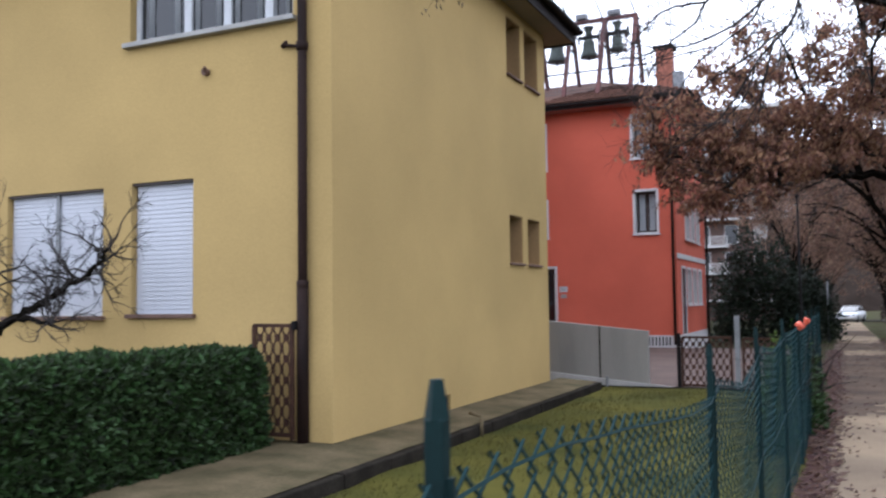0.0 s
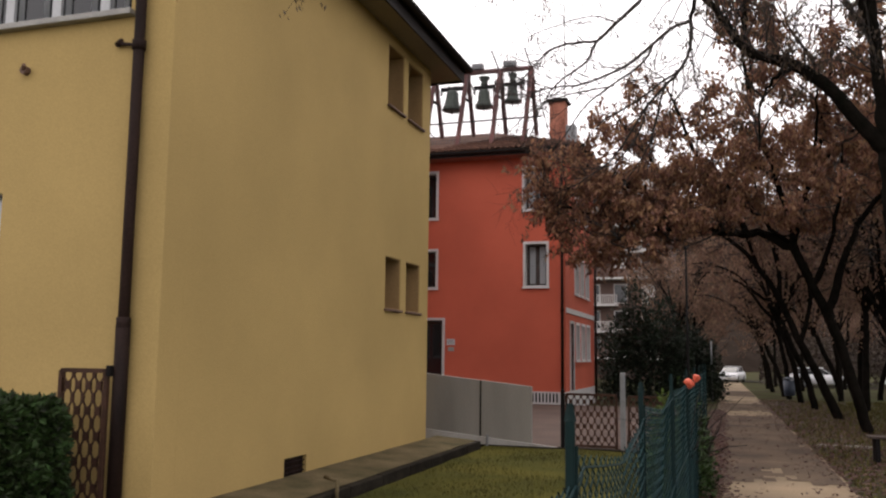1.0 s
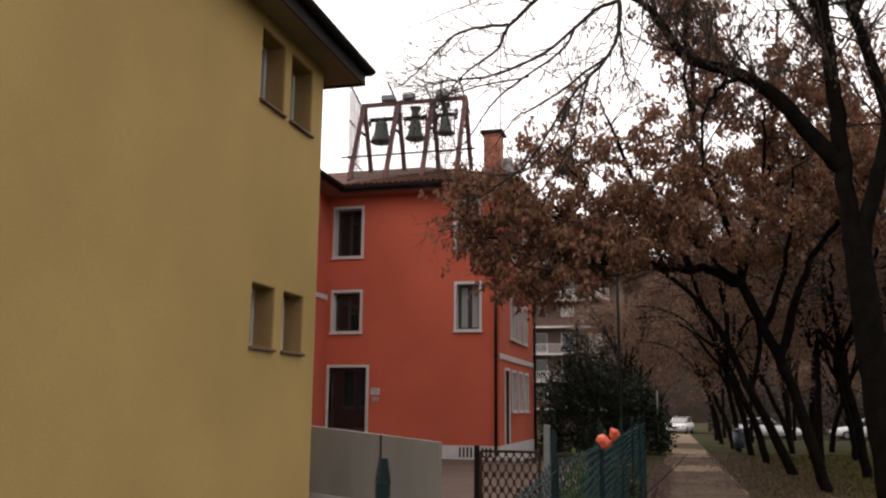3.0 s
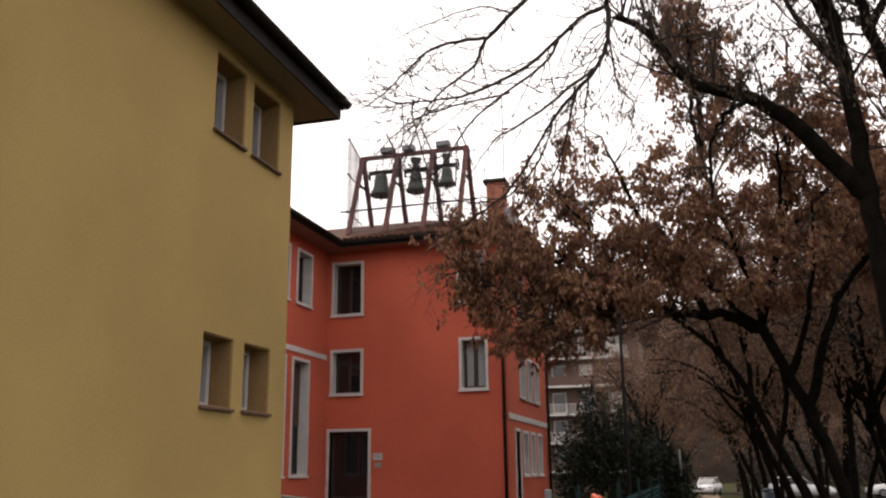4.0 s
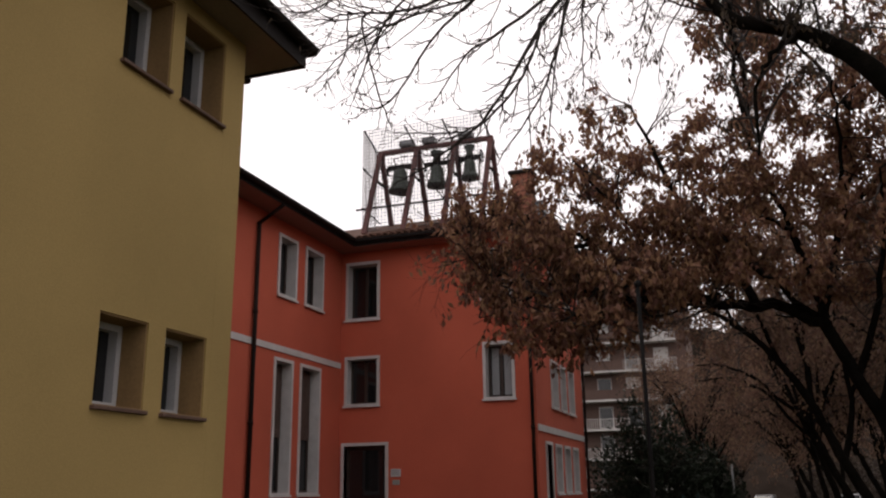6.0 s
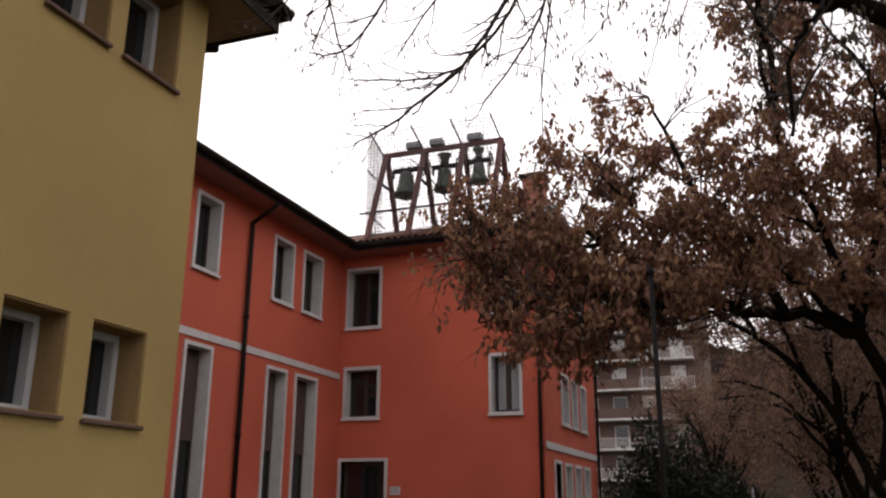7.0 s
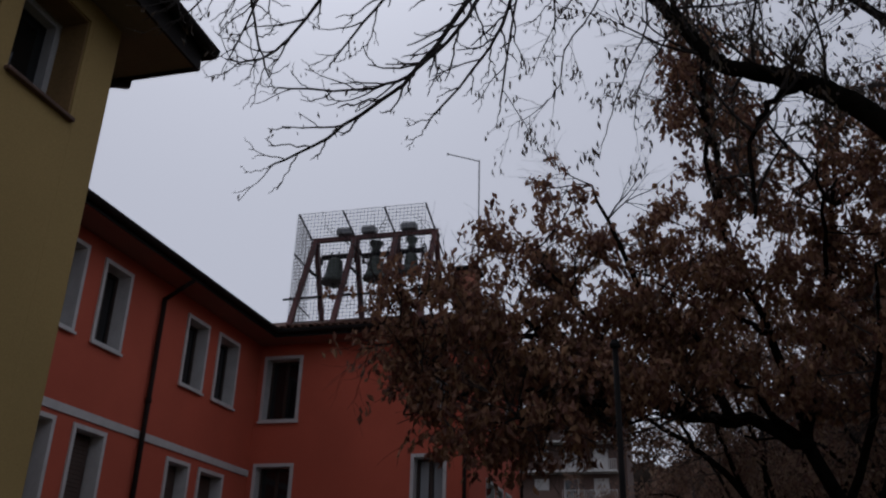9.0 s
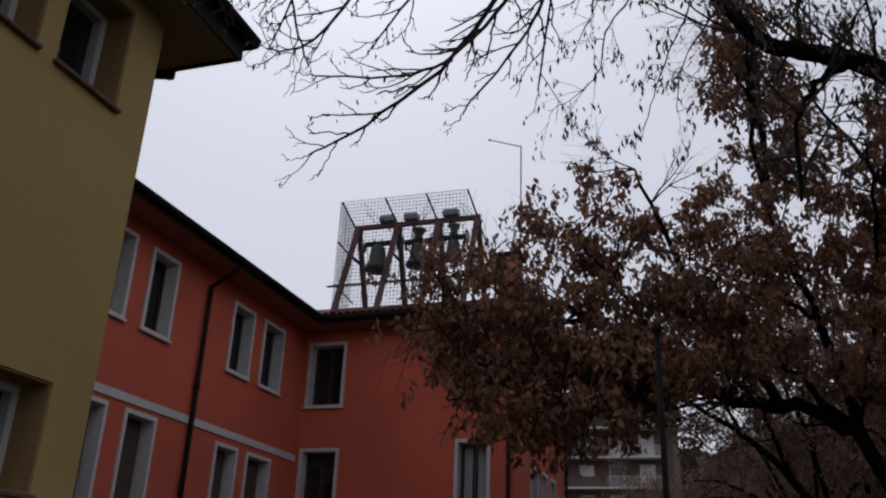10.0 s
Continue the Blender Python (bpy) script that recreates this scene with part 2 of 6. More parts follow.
def bar(p, q, w, d=None, bm=None):
    """A rectangular bar from p to q."""
    bm = bm or bmesh.new()
    p, q = Vector(p), Vector(q)
    a = (q - p)
    m = Matrix.Translation((p + q) / 2) @ a.to_track_quat("Z", "Y").to_matrix().to_4x4() @ Matrix.Diagonal((w, d or w, a.length, 1))
    bmesh.ops.create_cube(bm, size=1, matrix=m)
    return bm


def rod(p, q, r, sides=8, bm=None, r2=None):
    bm = bm or bmesh.new()
    p, q = Vector(p), Vector(q)
    a = q - p
    m = Matrix.Translation((p + q) / 2) @ a.to_track_quat("Z", "Y").to_matrix().to_4x4()
    bmesh.ops.create_cone(bm, cap_ends=True, segments=sides, radius1=r, radius2=r if r2 is None else r2, depth=a.length, matrix=m)
    return bm


def lathe(profile, at, sides=24, bm=None):
    """A turned shape from (radius, height) pairs."""
    bm = bm or bmesh.new()
    rings = []
    for r, z in profile:
        rings.append([bm.verts.new((at[0] + r * math.cos(2 * math.pi * k / sides), at[1] + r * math.sin(2 * math.pi * k / sides), at[2] + z)) for k in range(sides)])
    for a, b in zip(rings, rings[1:]):
        for k in range(sides):
            bm.faces.new((a[k], a[(k + 1) % sides], b[(k + 1) % sides], b[k]))
    bm.faces.new(rings[0])
    bm.faces.new(rings[-1])
    return bm


def wall(axis, plane, inn, u0, u1, z0, z1, holes, thick=0.35):
    """A wall in the plane axis = plane, as thick as given towards inn, with openings (u0, u1, z0, z1) right through it."""
    bm = bmesh.new()
    us = sorted({u0, u1, *[h[0] for h in holes], *[h[1] for h in holes]})
    zs = sorted({z0, z1, *[h[2] for h in holes], *[h[3] for h in holes]})

    def at(u, d, z):
        return (u, plane + inn * d, z) if axis == "y" else (plane + inn * d, u, z)

    def solid(i, j):
        if i < 0 or j < 0 or i >= len(us) - 1 or j >= len(zs) - 1:
            return False
        u, z = (us[i] + us[i + 1]) / 2, (zs[j] + zs[j + 1]) / 2
        return not any(h[0] < u < h[1] and h[2] < z < h[3] for h in holes)

    def quad(*p):
        bm.faces.new([bm.verts.new(at(*q)) for q in p])
    for i in range(len(us) - 1):
        for j in range(len(zs) - 1):
            if not solid(i, j):
                continue
            a, b, c, d = us[i], us[i + 1], zs[j], zs[j + 1]
            for t in (0, thick):
                quad((a, t, c), (b, t, c), (b, t, d), (a, t, d))
            if not solid(i - 1, j):
                quad((a, 0, c), (a, thick, c), (a, thick, d), (a, 0, d))
            if not solid(i + 1, j):
                quad((b, 0, c), (b, thick, c), (b, thick, d), (b, 0, d))
            if not solid(i, j - 1):
                quad((a, 0, c), (b, 0, c), (b, thick, c), (a, thick, c))
            if not solid(i, j + 1):
                quad((a, 0, d), (b, 0, d), (b, thick, d), (a, thick, d))
    bmesh.ops.remove_doubles(bm, verts=bm.verts, dist=1e-5)
    return bm


def slab(axis, plane, inn, u0, u1, z0, z1, d0, d1, bevel=0.0, bm=None):
    """A box on a wall: between depths d0 and d1 measured inwards from its face."""
    a, b = plane + inn * d0, plane + inn * d1
    if axis == "y":
        return box(u0, u1, min(a, b), max(a, b), z0, z1, bevel, bm)
    return box(min(a, b), max(a, b), u0, u1, z0, z1, bevel, bm)


def casing(axis, plane, inn, u0, u1, z0, z1, w, d0, d1, sill=True):
    """A frame in one piece round an opening; without a sill it stands open at the foot."""
    bm = bmesh.new()
    outer = [(u0, z0), (u0, z1), (u1, z1), (u1, z0)]
    inner = [(u0 + w, z0 + w), (u0 + w, z1 - w), (u1 - w, z1 - w), (u1 - w, z0 + w)]
    if not sill:
        inner[0], inner[3] = (u0 + w, z0), (u1 - w, z0)

    def at(p, d):
        return (p[0], plane + inn * d, p[1]) if axis == "y" else (plane + inn * d, p[0], p[1])
    v = [[[bm.verts.new(at(p, d)) for p in ring] for ring in (outer, inner)] for d in (d0, d1)]
    for k in range(4 if sill else 3):
        j = (k + 1) % 4
        for s in (0, 1):
            bm.faces.new((v[s][0][k], v[s][0][j], v[s][1][j], v[s][1][k]))
        for r in (0, 1):
            bm.faces.new((v[0][r][k], v[0][r][j], v[1][r][j], v[1][r][k]))
    if not sill:
        for k in (0, 3):
            bm.faces.new((v[0][0][k], v[0][1][k], v[1][1][k], v[1][0][k]))
    return bm


def gz(y):
    """The park's ground falls gently along the avenue."""
    return -0.009 * max(0.0, y - 12.0)


# ---- ground ----
def sheet(x0, x1, y0, y1, nx, ny, zf):
    vs, fs = [], []
    for j in range(ny + 1):
        for i in range(nx + 1):
            x, y = x0 + (x1 - x0) * i / nx, y0 + (y1 - y0) * j / ny
            vs.append((x, y, zf(x, y)))
    for j in range(ny):
        for i in range(nx):
            a = j * (nx + 1) + i
            fs.append((a, a + 1, a + nx + 2, a + nx + 1))
    return vs, fs


def ground():
    xs = [-1500, -300, -60, -20, -8, -4, -2, 0, 2, 4, 8, 20, 60, 300, 1500]
    ys = [-600, -100, -20, 0, 6, 12, 20, 30, 45, 60, 80, 100, 140, 220, 400, 3000]
    vs = [(x, y, gz(min(y, 120)) - 0.03) for y in ys for x in xs]
    n = len(xs)
    fs = [(j * n + i, j * n + i + 1, (j + 1) * n + i + 1, (j + 1) * n + i) for j in range(len(ys) - 1) for i in range(n - 1)]
    tagged(part_raw("ground", vs, fs, M_GROUND), "grassy park ground scattered with brown fallen leaves", "ground", kind="structure")
    rng = random.Random(3)

    def pz(x, y):
        return gz(y) + 0.012 + 0.015 * noise.noise((x * 1.3, y * 0.7, 0)) - 0.02 * max(0, abs(x - 0.35) - 0.7)
    vs, fs = sheet(-0.50, 1.24, -6, 92, 8, 240, pz)
    vs = [(x + (0.10 * noise.noise((y * 0.8, 3.0 if x < 0.3 else 9.0, 0)) if x < -0.45 or x > 1.15 else 0), y, z) for x, y, z in vs]
    tagged(part_raw("path", vs, fs, M_PATH, smooth=True), "worn pale gravel path with bare patches", "path", kind="structure")
    for y0, y1, seed in ((14.4, 31.6, 5), (34.0, 41.0, 2), (49.0, 60.0, 8)):
        vs, fs = sheet(-0.56, 1.20, y0, y1, 12, int((y1 - y0) * 5), lambda x, y: pz(x, y) + 0.006)

        def worn(f):
            c = sum((Vector(vs[i]) for i in f), Vector()) / 4
            edge = min(c.y - y0, y1 - c.y)
            return noise.noise((c.x * 1.1, c.y * 0.9, seed)) + 0.5 * noise.noise((c.x * 4, c.y * 2.5, seed)) > (0.35 - 0.9 * min(edge, 1.3))
        fs = [f for f in fs if worn(f)]
        tagged(part_raw("path_earth", vs, fs, M_EARTH, smooth=True), "damp brown trodden earth lying over the gravel", "earth", kind="structure")
    vs, fs = sheet(-4.5, -0.62, 0.5, 17.45, 34, 90, lambda x, y: 0.01 + 0.03 * noise.noise((x * 0.9, y * 0.9, 2)))
    tagged(part_raw("lawn", vs, fs, M_LAWN, smooth=True), "short mossy yellow-green lawn inside the fence", "lawn", kind="structure")
    vs, fs = sheet(-11.3, -1.3, 17.9, 31.4, 10, 14, lambda x, y: 0.0)
    tagged(part_raw("courtyard", vs, fs, M_PINKPAVE), "pinkish block paving of the courtyard", "paving", kind="structure")
    # cross paths of pale stone to the benches
    for y in (21.3,):
        tagged(part("kerb_strip", box(1.45, 9, y, y + 0.22, gz(y) - 0.05, gz(y) + 0.005, 0.01), M_CONCRETE), "grey stone edging strip crossing the grass", "edging", kind="structure")
    # far road and kerb across the end of the avenue
    tagged(part("road", box(-4, 60, 92, 99, gz(95) - 0.2, gz(95) + 0.03), M_KERB), "grey asphalt road across the end of the avenue", "road", kind="structure")
    tagged(part("road", box(4.0, 60, 74, 79.5, gz(77) - 0.2, gz(77) + 0.015), M_KERB), "grey asphalt road beside the park", "road", kind="structure")


def blades(name, n, region, zf, h, mat, label, category, seed, width=0.012, lean=0.6):
    rng = random.Random(seed)
    vs, fs = [], []
    for _ in range(n):
        x, y = rng.uniform(region[0], region[1]), rng.uniform(region[2], region[3])
        if noise.noise((x * 0.8, y * 0.8, seed)) < rng.uniform(-0.7, 0.25):
            continue
        z, a, hh = zf(x, y), rng.uniform(0, 6.28), h * rng.uniform(0.4, 1.2)
        dx, dy = math.cos(a) * width, math.sin(a) * width
        k = len(vs)
        vs += [(x - dx, y - dy, z - 0.01), (x + dx, y + dy, z - 0.01), (x + rng.uniform(-lean, lean) * hh, y + rng.uniform(-lean, lean) * hh, z + hh)]
        fs.append((k, k + 1, k + 2))
    return tagged(part_raw(name, vs, fs, mat), label, category, kind="stuff")


def litter(name, n, pick, zf, size, mat, label, seed):
    """Fallen leaves, each a small bent four-cornered blade."""
    rng = random.Random(seed)
    vs, fs = [], []
    for _ in range(n):
        x, y = pick(rng)
        z, a, s = zf(x, y) + 0.012 + rng.uniform(0, 0.02), rng.uniform(0, 6.28), size * rng.uniform(0.5, 1.3)
        c, d = math.cos(a) * s, math.sin(a) * s
        k = len(vs)
        vs += [(x + c, y + d, z + rng.uniform(0, 0.03)), (x - d * 0.5, y + c * 0.5, z), (x - c, y - d, z + rng.uniform(0, 0.03)), (x + d * 0.5, y - c * 0.5, z)]
        fs.append((k, k + 1, k + 2, k + 3))
    return tagged(part_raw(name, vs, fs, mat), label, "leaves", kind="stuff")


# ---- the yellow house ----
YX, YF, YB = -5.246, 8.709, 16.30     # side face, front face, back face
Y_SOFFIT = 6.74


def roller_shutter(house, x0, x1, z0, z1, mull=None):
    win = part("window", slab("y", YF, 1, x0 - 0.05, x1 + 0.05, z0 - 0.05, z0, -0.06, 0.12, 0.008), M_SILL, house, "window closed by a white roller shutter")
    n = int((z1 - z0) / 0.055)
    for k in range(n):
        a = z0 + (z1 - z0) * k / n
        b = z0 + (z1 - z0) * (k + 1) / n - 0.006
        part("slat", slab("y", YF, 1, x0 + 0.01, x1 - 0.01, a, b, 0.085, 0.105), M_SHUTTER, win)
    part("shutter", slab("y", YF, 1, x0, x1, z0, z1, 0.108, 0.13), M_SHUTTER, win, "white slatted roller shutter")
    part("shutter_box", slab("y", YF, 1, x0, x1, z1 - 0.03, z1 - 0.002, 0.02, 0.1), M_DARKWOOD, win)
    if mull:
        part("mullion", slab("y", YF, 1, mull - 0.03, mull + 0.03, z0, z1 - 0.03, 0.05, 0.084), M_GREYMETAL, win)


def deep_window(house, u0, u1, z0, z1, label):
    """A small casement set deep in the side wall."""
    bm = casing("x", YX, -1, u0 + 0.004, u1 - 0.004, z0 + 0.004, z1 - 0.004, 0.075, 0.285, 0.405)
    win = part("window", bm, M_WPAINT, house, label)
    # Added thin casing that paints the reveal's shade over the yellow wall.
    part("shade_lining", casing("x", YX, -1, u0 + 0.004, u1 - 0.004, z0 + 0.004, z1 - 0.004, 0.014, 0.015, 0.283), M_REVEAL, win, "window reveal in ochre darkened for its shade")
    part("pane", slab("x", YX, -1, u0 + 0.05, u1 - 0.05, z0 + 0.05, z1 - 0.05, 0.385, 0.393), M_GLASS, win)
    part("sill", slab("x", YX, -1, u0 - 0.025, u1 + 0.02, z0 - 0.035, z0 + 0.002, -0.05, 0.28, 0.008), M_SILL, win, "thin grey-brown stone sill")


def hip_roof(x0, x1, y0, y1, z0, rise, ridge_inset, thick=0.09):
    """Sloping planes of a hipped roof above the eaves rectangle."""
    bm = bmesh.new()
    if (x1 - x0) > (y1 - y0):
        r = [((x0 + ridge_inset), (y0 + y1) / 2), ((x1 - ridge_inset), (y0 + y1) / 2)]
    else:
        r = [((x0 + x1) / 2, y0 + ridge_inset), ((x0 + x1) / 2, y1 - ridge_inset)]
    for dz in (0, thick):
        c = [bm.verts.new((x, y, z0 + dz)) for x, y in ((x0, y0), (x1, y0), (x1, y1), (x0, y1))]
        t = [bm.verts.new((*p, z0 + rise + dz)) for p in r]
        if (x1 - x0) > (y1 - y0):
            fs = [(c[0], c[1], t[1], t[0]), (c[1], c[2], t[1]), (c[2], c[3], t[0], t[1]), (c[3], c[0], t[0])]
        else:
            fs = [(c[0], c[1], t[0]), (c[1], c[2], t[1], t[0]), (c[2], c[3], t[1]), (c[3], c[0], t[0], t[1])]
        for f in fs:
            bm.faces.new(f)
    return bm


def gutter(p, q, out, r=0.075):
    """A half-round gutter from p to q with rolled rim."""
    bm = bmesh.new()
    p, q = Vector(p), Vector(q)
    o = Vector(out)
    prof = [(r * math.cos(a), r * math.sin(a)) for a in [math.pi + math.pi * k / 8 for k in range(9)]]
    prof += [(x * 0.86, y * 0.86) for x, y in reversed(prof)]
    rings = [[bm.verts.new(e + o * x + Vector((0, 0, y))) for x, y in prof] for e in (p, q)]
    for k in range(len(prof)):
        j = (k + 1) % len(prof)
        bm.faces.new((rings[0][k], rings[0][j], rings[1][j], rings[1][k]))
    bm.faces.new(rings[0])
    bm.faces.new(rings[1])
    return bm


def downpipe(house, x, y, z0, z1, r, collars, label, out=(0, -1, 0)):
    bm = rod((x, y, z0), (x, y, z1), r, 12)
    pipe = part("downpipe", bm, M_PIPE, house, label, smooth=True)
    for z in collars:
        part("pipe_collar", lathe([(r, -0.05), (r + 0.014, -0.045), (r + 0.016, 0.045), (r, 0.05)], (x, y, z), 14), M_PIPE, pipe, smooth=True)
    return pipe


def yellow_house():
    h = thing("yellow_house", (-10, 12.5, 0), "two-storey house in pale yellow render with wide eaves", "house")
    side_holes = [(14.27, 14.93, 2.34, 3.155), (15.19, 15.86, 2.34, 3.155), (14.24, 14.95, 5.55, 6.55), (15.15, 15.90, 5.55, 6.55), (11.205, 11.78, 0.075, 0.415)]
    front_holes = [(-8.13, -7.17, 1.60, 3.205), (-10.32, -8.60, 1.58, 3.18), (-8.18, -5.75, 4.95, 6.36)]
    W = -16.0
    part("wall", wall("y", YF, 1, W, YX, -0.1, Y_SOFFIT, front_holes), M_YELLOW, h)
    part("wall", wall("x", YX, -1, YF + 0.351, YB - 0.351, -0.1, Y_SOFFIT, side_holes), M_YELLOW, h)
    part("wall", wall("y", YB, -1, W, YX, -0.1, Y_SOFFIT, []), M_YELLOW, h)
    part("wall", wall("x", W, 1, YF + 0.002, YB - 0.002, -0.1, Y_SOFFIT, []), M_YELLOW, h)
    part("floor_slab", box(W + 0.4, YX - 0.4, YF + 0.4, YB - 0.4, 3.6, 3.8), M_CONCRETE, h)
    # roof: soffit, boards, gutters and tiles
    ex, ey0, ey1, exw = -4.81, YF - 0.75, 16.98, W - 0.6
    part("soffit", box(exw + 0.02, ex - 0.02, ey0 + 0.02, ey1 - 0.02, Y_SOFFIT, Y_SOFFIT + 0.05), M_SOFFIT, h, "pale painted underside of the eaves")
    fb = box(ex - 0.025, ex, ey0, ey1, Y_SOFFIT - 0.04, Y_SOFFIT + 0.24)
    box(exw, ex - 0.026, ey1 - 0.025, ey1, Y_SOFFIT - 0.04, Y_SOFFIT + 0.24, 0, fb)
    box(exw, ex - 0.026, ey0, ey0 + 0.025, Y_SOFFIT - 0.04, Y_SOFFIT + 0.24, 0, fb)
    part("fascia", fb, M_GUTTER, h, "dark brown eaves board")
    part("gutter", gutter((ex + 0.075, ey0 - 0.08, Y_SOFFIT + 0.23), (ex + 0.075, ey1 + 0.08, Y_SOFFIT + 0.23), (1, 0, 0)), M_GUTTER, h)
    part("gutter", gutter((exw, ey1 + 0.075, Y_SOFFIT + 0.23), (ex + 0.08, ey1 + 0.075, Y_SOFFIT + 0.23), (0, 1, 0)), M_GUTTER, h)
    part("roof", hip_roof(exw, ex + 0.03, ey0, ey1 + 0.03, Y_SOFFIT + 0.23, 1.5, 4.2), M_TILES, h, "weathered clay tile roof")
    # rounded beam end under the back eaves
    part("gutter_outlet", rod((-5.72, ey1 + 0.07, Y_SOFFIT + 0.20), (-5.72, ey1 + 0.06, Y_SOFFIT - 0.03), 0.075, 12), M_GUTTER, h, smooth=True)
    part("swan_neck", rod((-5.72, ey1 + 0.05, Y_SOFFIT - 0.02), (-6.3, YB + 0.10, Y_SOFFIT - 0.3), 0.05, 10), M_GUTTER, h, smooth=True)
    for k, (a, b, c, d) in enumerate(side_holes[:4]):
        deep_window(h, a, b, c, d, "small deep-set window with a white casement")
    # cellar hatch
    hatch = part("vent_hatch", slab("x", YX, -1, 11.21, 11.775, 0.08, 0.41, 0.05, 0.09), M_PIPE, h, "dark rusty cellar vent")
    for k in range(5):
        part("louvre", slab("x", YX, -1, 11.215, 11.77, 0.105 + k * 0.06, 0.117 + k * 0.06, 0.02, 0.048), M_PIPE, hatch)
    roller_shutter(h, -8.13, -7.17, 1.60, 3.205)
    roller_shutter(h, -10.32, -8.60, 1.58, 3.18, -9.45)
    # wide upper window with four lights and curtains
    x0, x1, z0, z1 = -8.18, -5.75, 4.95, 6.36
    bm = casing("y", YF, 1, x0 + 0.004, x1 - 0.004, z0 + 0.004, z1 - 0.004, 0.07, 0.10, 0.17)
    xs = [x0 + 0.07, -7.35, -6.75, -6.15, x1 - 0.07]
    win = part("window", bm, M_WPAINT, h, "wide white four-light window with pale curtains")
    for x in xs[1:-1]:
        part("mullion", slab("y", YF, 1, x - 0.055, x + 0.055, z0 + 0.07, z1 - 0.07, 0.10, 0.17), M_WPAINT, win)
    for a, b in zip(xs, xs[1:]):
        part("pane", slab("y", YF, 1, a, b, z0 + 0.07, z1 - 0.07, 0.135, 0.14), M_GLASS, win)
        for s in (0.18, 0.72):
            cm = bmesh.new()
            for j in range(4):
                c = a + (b - a) * (s + 0.028 * j)
                rod((c, YF + 0.126, z0 + 0.08), (c, YF + 0.126, z1 - 0.08), 0.013, 6, cm)
            part("curtain", cm, M_CURTAIN, win, smooth=True)
    part("sill", slab("y", YF, 1, x0 - 0.06, x1 + 0.05, z0 - 0.06, z0 + 0.003, -0.09, 0.10, 0.01), M_PALECURB, win, "pale stone window sill")
    # downpipe at the corner, with bracket
    p = downpipe(h, -5.58, YF - 0.075, 0.19, Y_SOFFIT, 0.052, (1.91, 4.56), "dark brown round downpipe")
    part("lower_sleeve", rod((-5.58, YF - 0.075, 0.19), (-5.58, YF - 0.075, 1.89), 0.066, 14), M_PIPE, p, smooth=True)
    part("bracket", rod((-5.85, YF - 0.02, 4.62), (-5.58, YF - 0.075, 4.56), 0.018, 8), M_PIPE, p)
    part("bracket_eye", rod((-5.85, YF - 0.05, 4.60), (-5.85, YF + 0.01, 4.66), 0.03, 8), M_PIPE, p)
    hk = part("wall_hook", rod((-6.97, YF + 0.02, 4.45), (-6.97, YF - 0.06, 4.45), 0.045, 10), M_SILL, h, "small round wall fitting")
    part("hook_tip", rod((-6.97, YF - 0.055, 4.45), (-6.93, YF - 0.09, 4.49), 0.02, 8), M_SILL, hk)
    return h


def sidewalk():
    """The raised walk along the house, its kerb and the front corner."""
    def z(x, y):
        return 0.205 - 0.06 * (x - YX) / 0.8 + 0.006 * noise.noise((x * 3, y * 3, 1))
    vs, fs = sheet(YX - 0.01, -4.52, YF, 16.95, 8, 60, z)
    tagged(part_raw("sidewalk", vs, fs, M_PAVING, smooth=True), "raised mossy grey walk along the yellow wall", "sidewalk", kind="structure")
    vs, fs = sheet(-9.5, -4.52, 2.0, YF + 0.01, 40, 50, lambda x, y: z(max(x, YX), y))
    tagged(part_raw("sidewalk", vs, fs, M_PAVING, smooth=True), "mossy grey walk running on past the house corner", "sidewalk", kind="structure")
    # The shade below the walk's edge is put into the kerb stones' colour.
    kerb = tagged(new("kerb"), "weathered kerb of the raised walk, darkened for the shade on its side", "kerb", kind="structure")
    y = 2.0
    rng = random.Random(5)
    while y < 16.9:
        l = rng.uniform(0.85, 1.0)
        part("kerb_stone", box(-4.53, -4.42 + rng.uniform(-0.008, 0.008), y, min(y + l - 0.012, 16.95), -0.06, 0.145 + rng.uniform(-0.006, 0.008), 0.012), M_KERB, kerb)
        y += l
    # short bent pipe standing on the kerb
    v = thing("vent_pipe", (-4.47, 10.9, 0.12), "short grey bent pipe on the kerb", "pipe")
    part("upright", rod((-4.40, 10.85, 0.0), (-4.40, 10.85, 0.27), 0.022, 10), M_PAVING, v, smooth=True)
    part("elbow", rod((-4.40, 10.84, 0.265), (-4.62, 11.0, 0.275), 0.022, 10), M_PAVING, v, smooth=True)


# ---- the red house ----
RY, RX, WX, RXE, RYE = 31.48, -11.32, -11.32, -5.43, 38.45
R_SOFFIT = 8.62


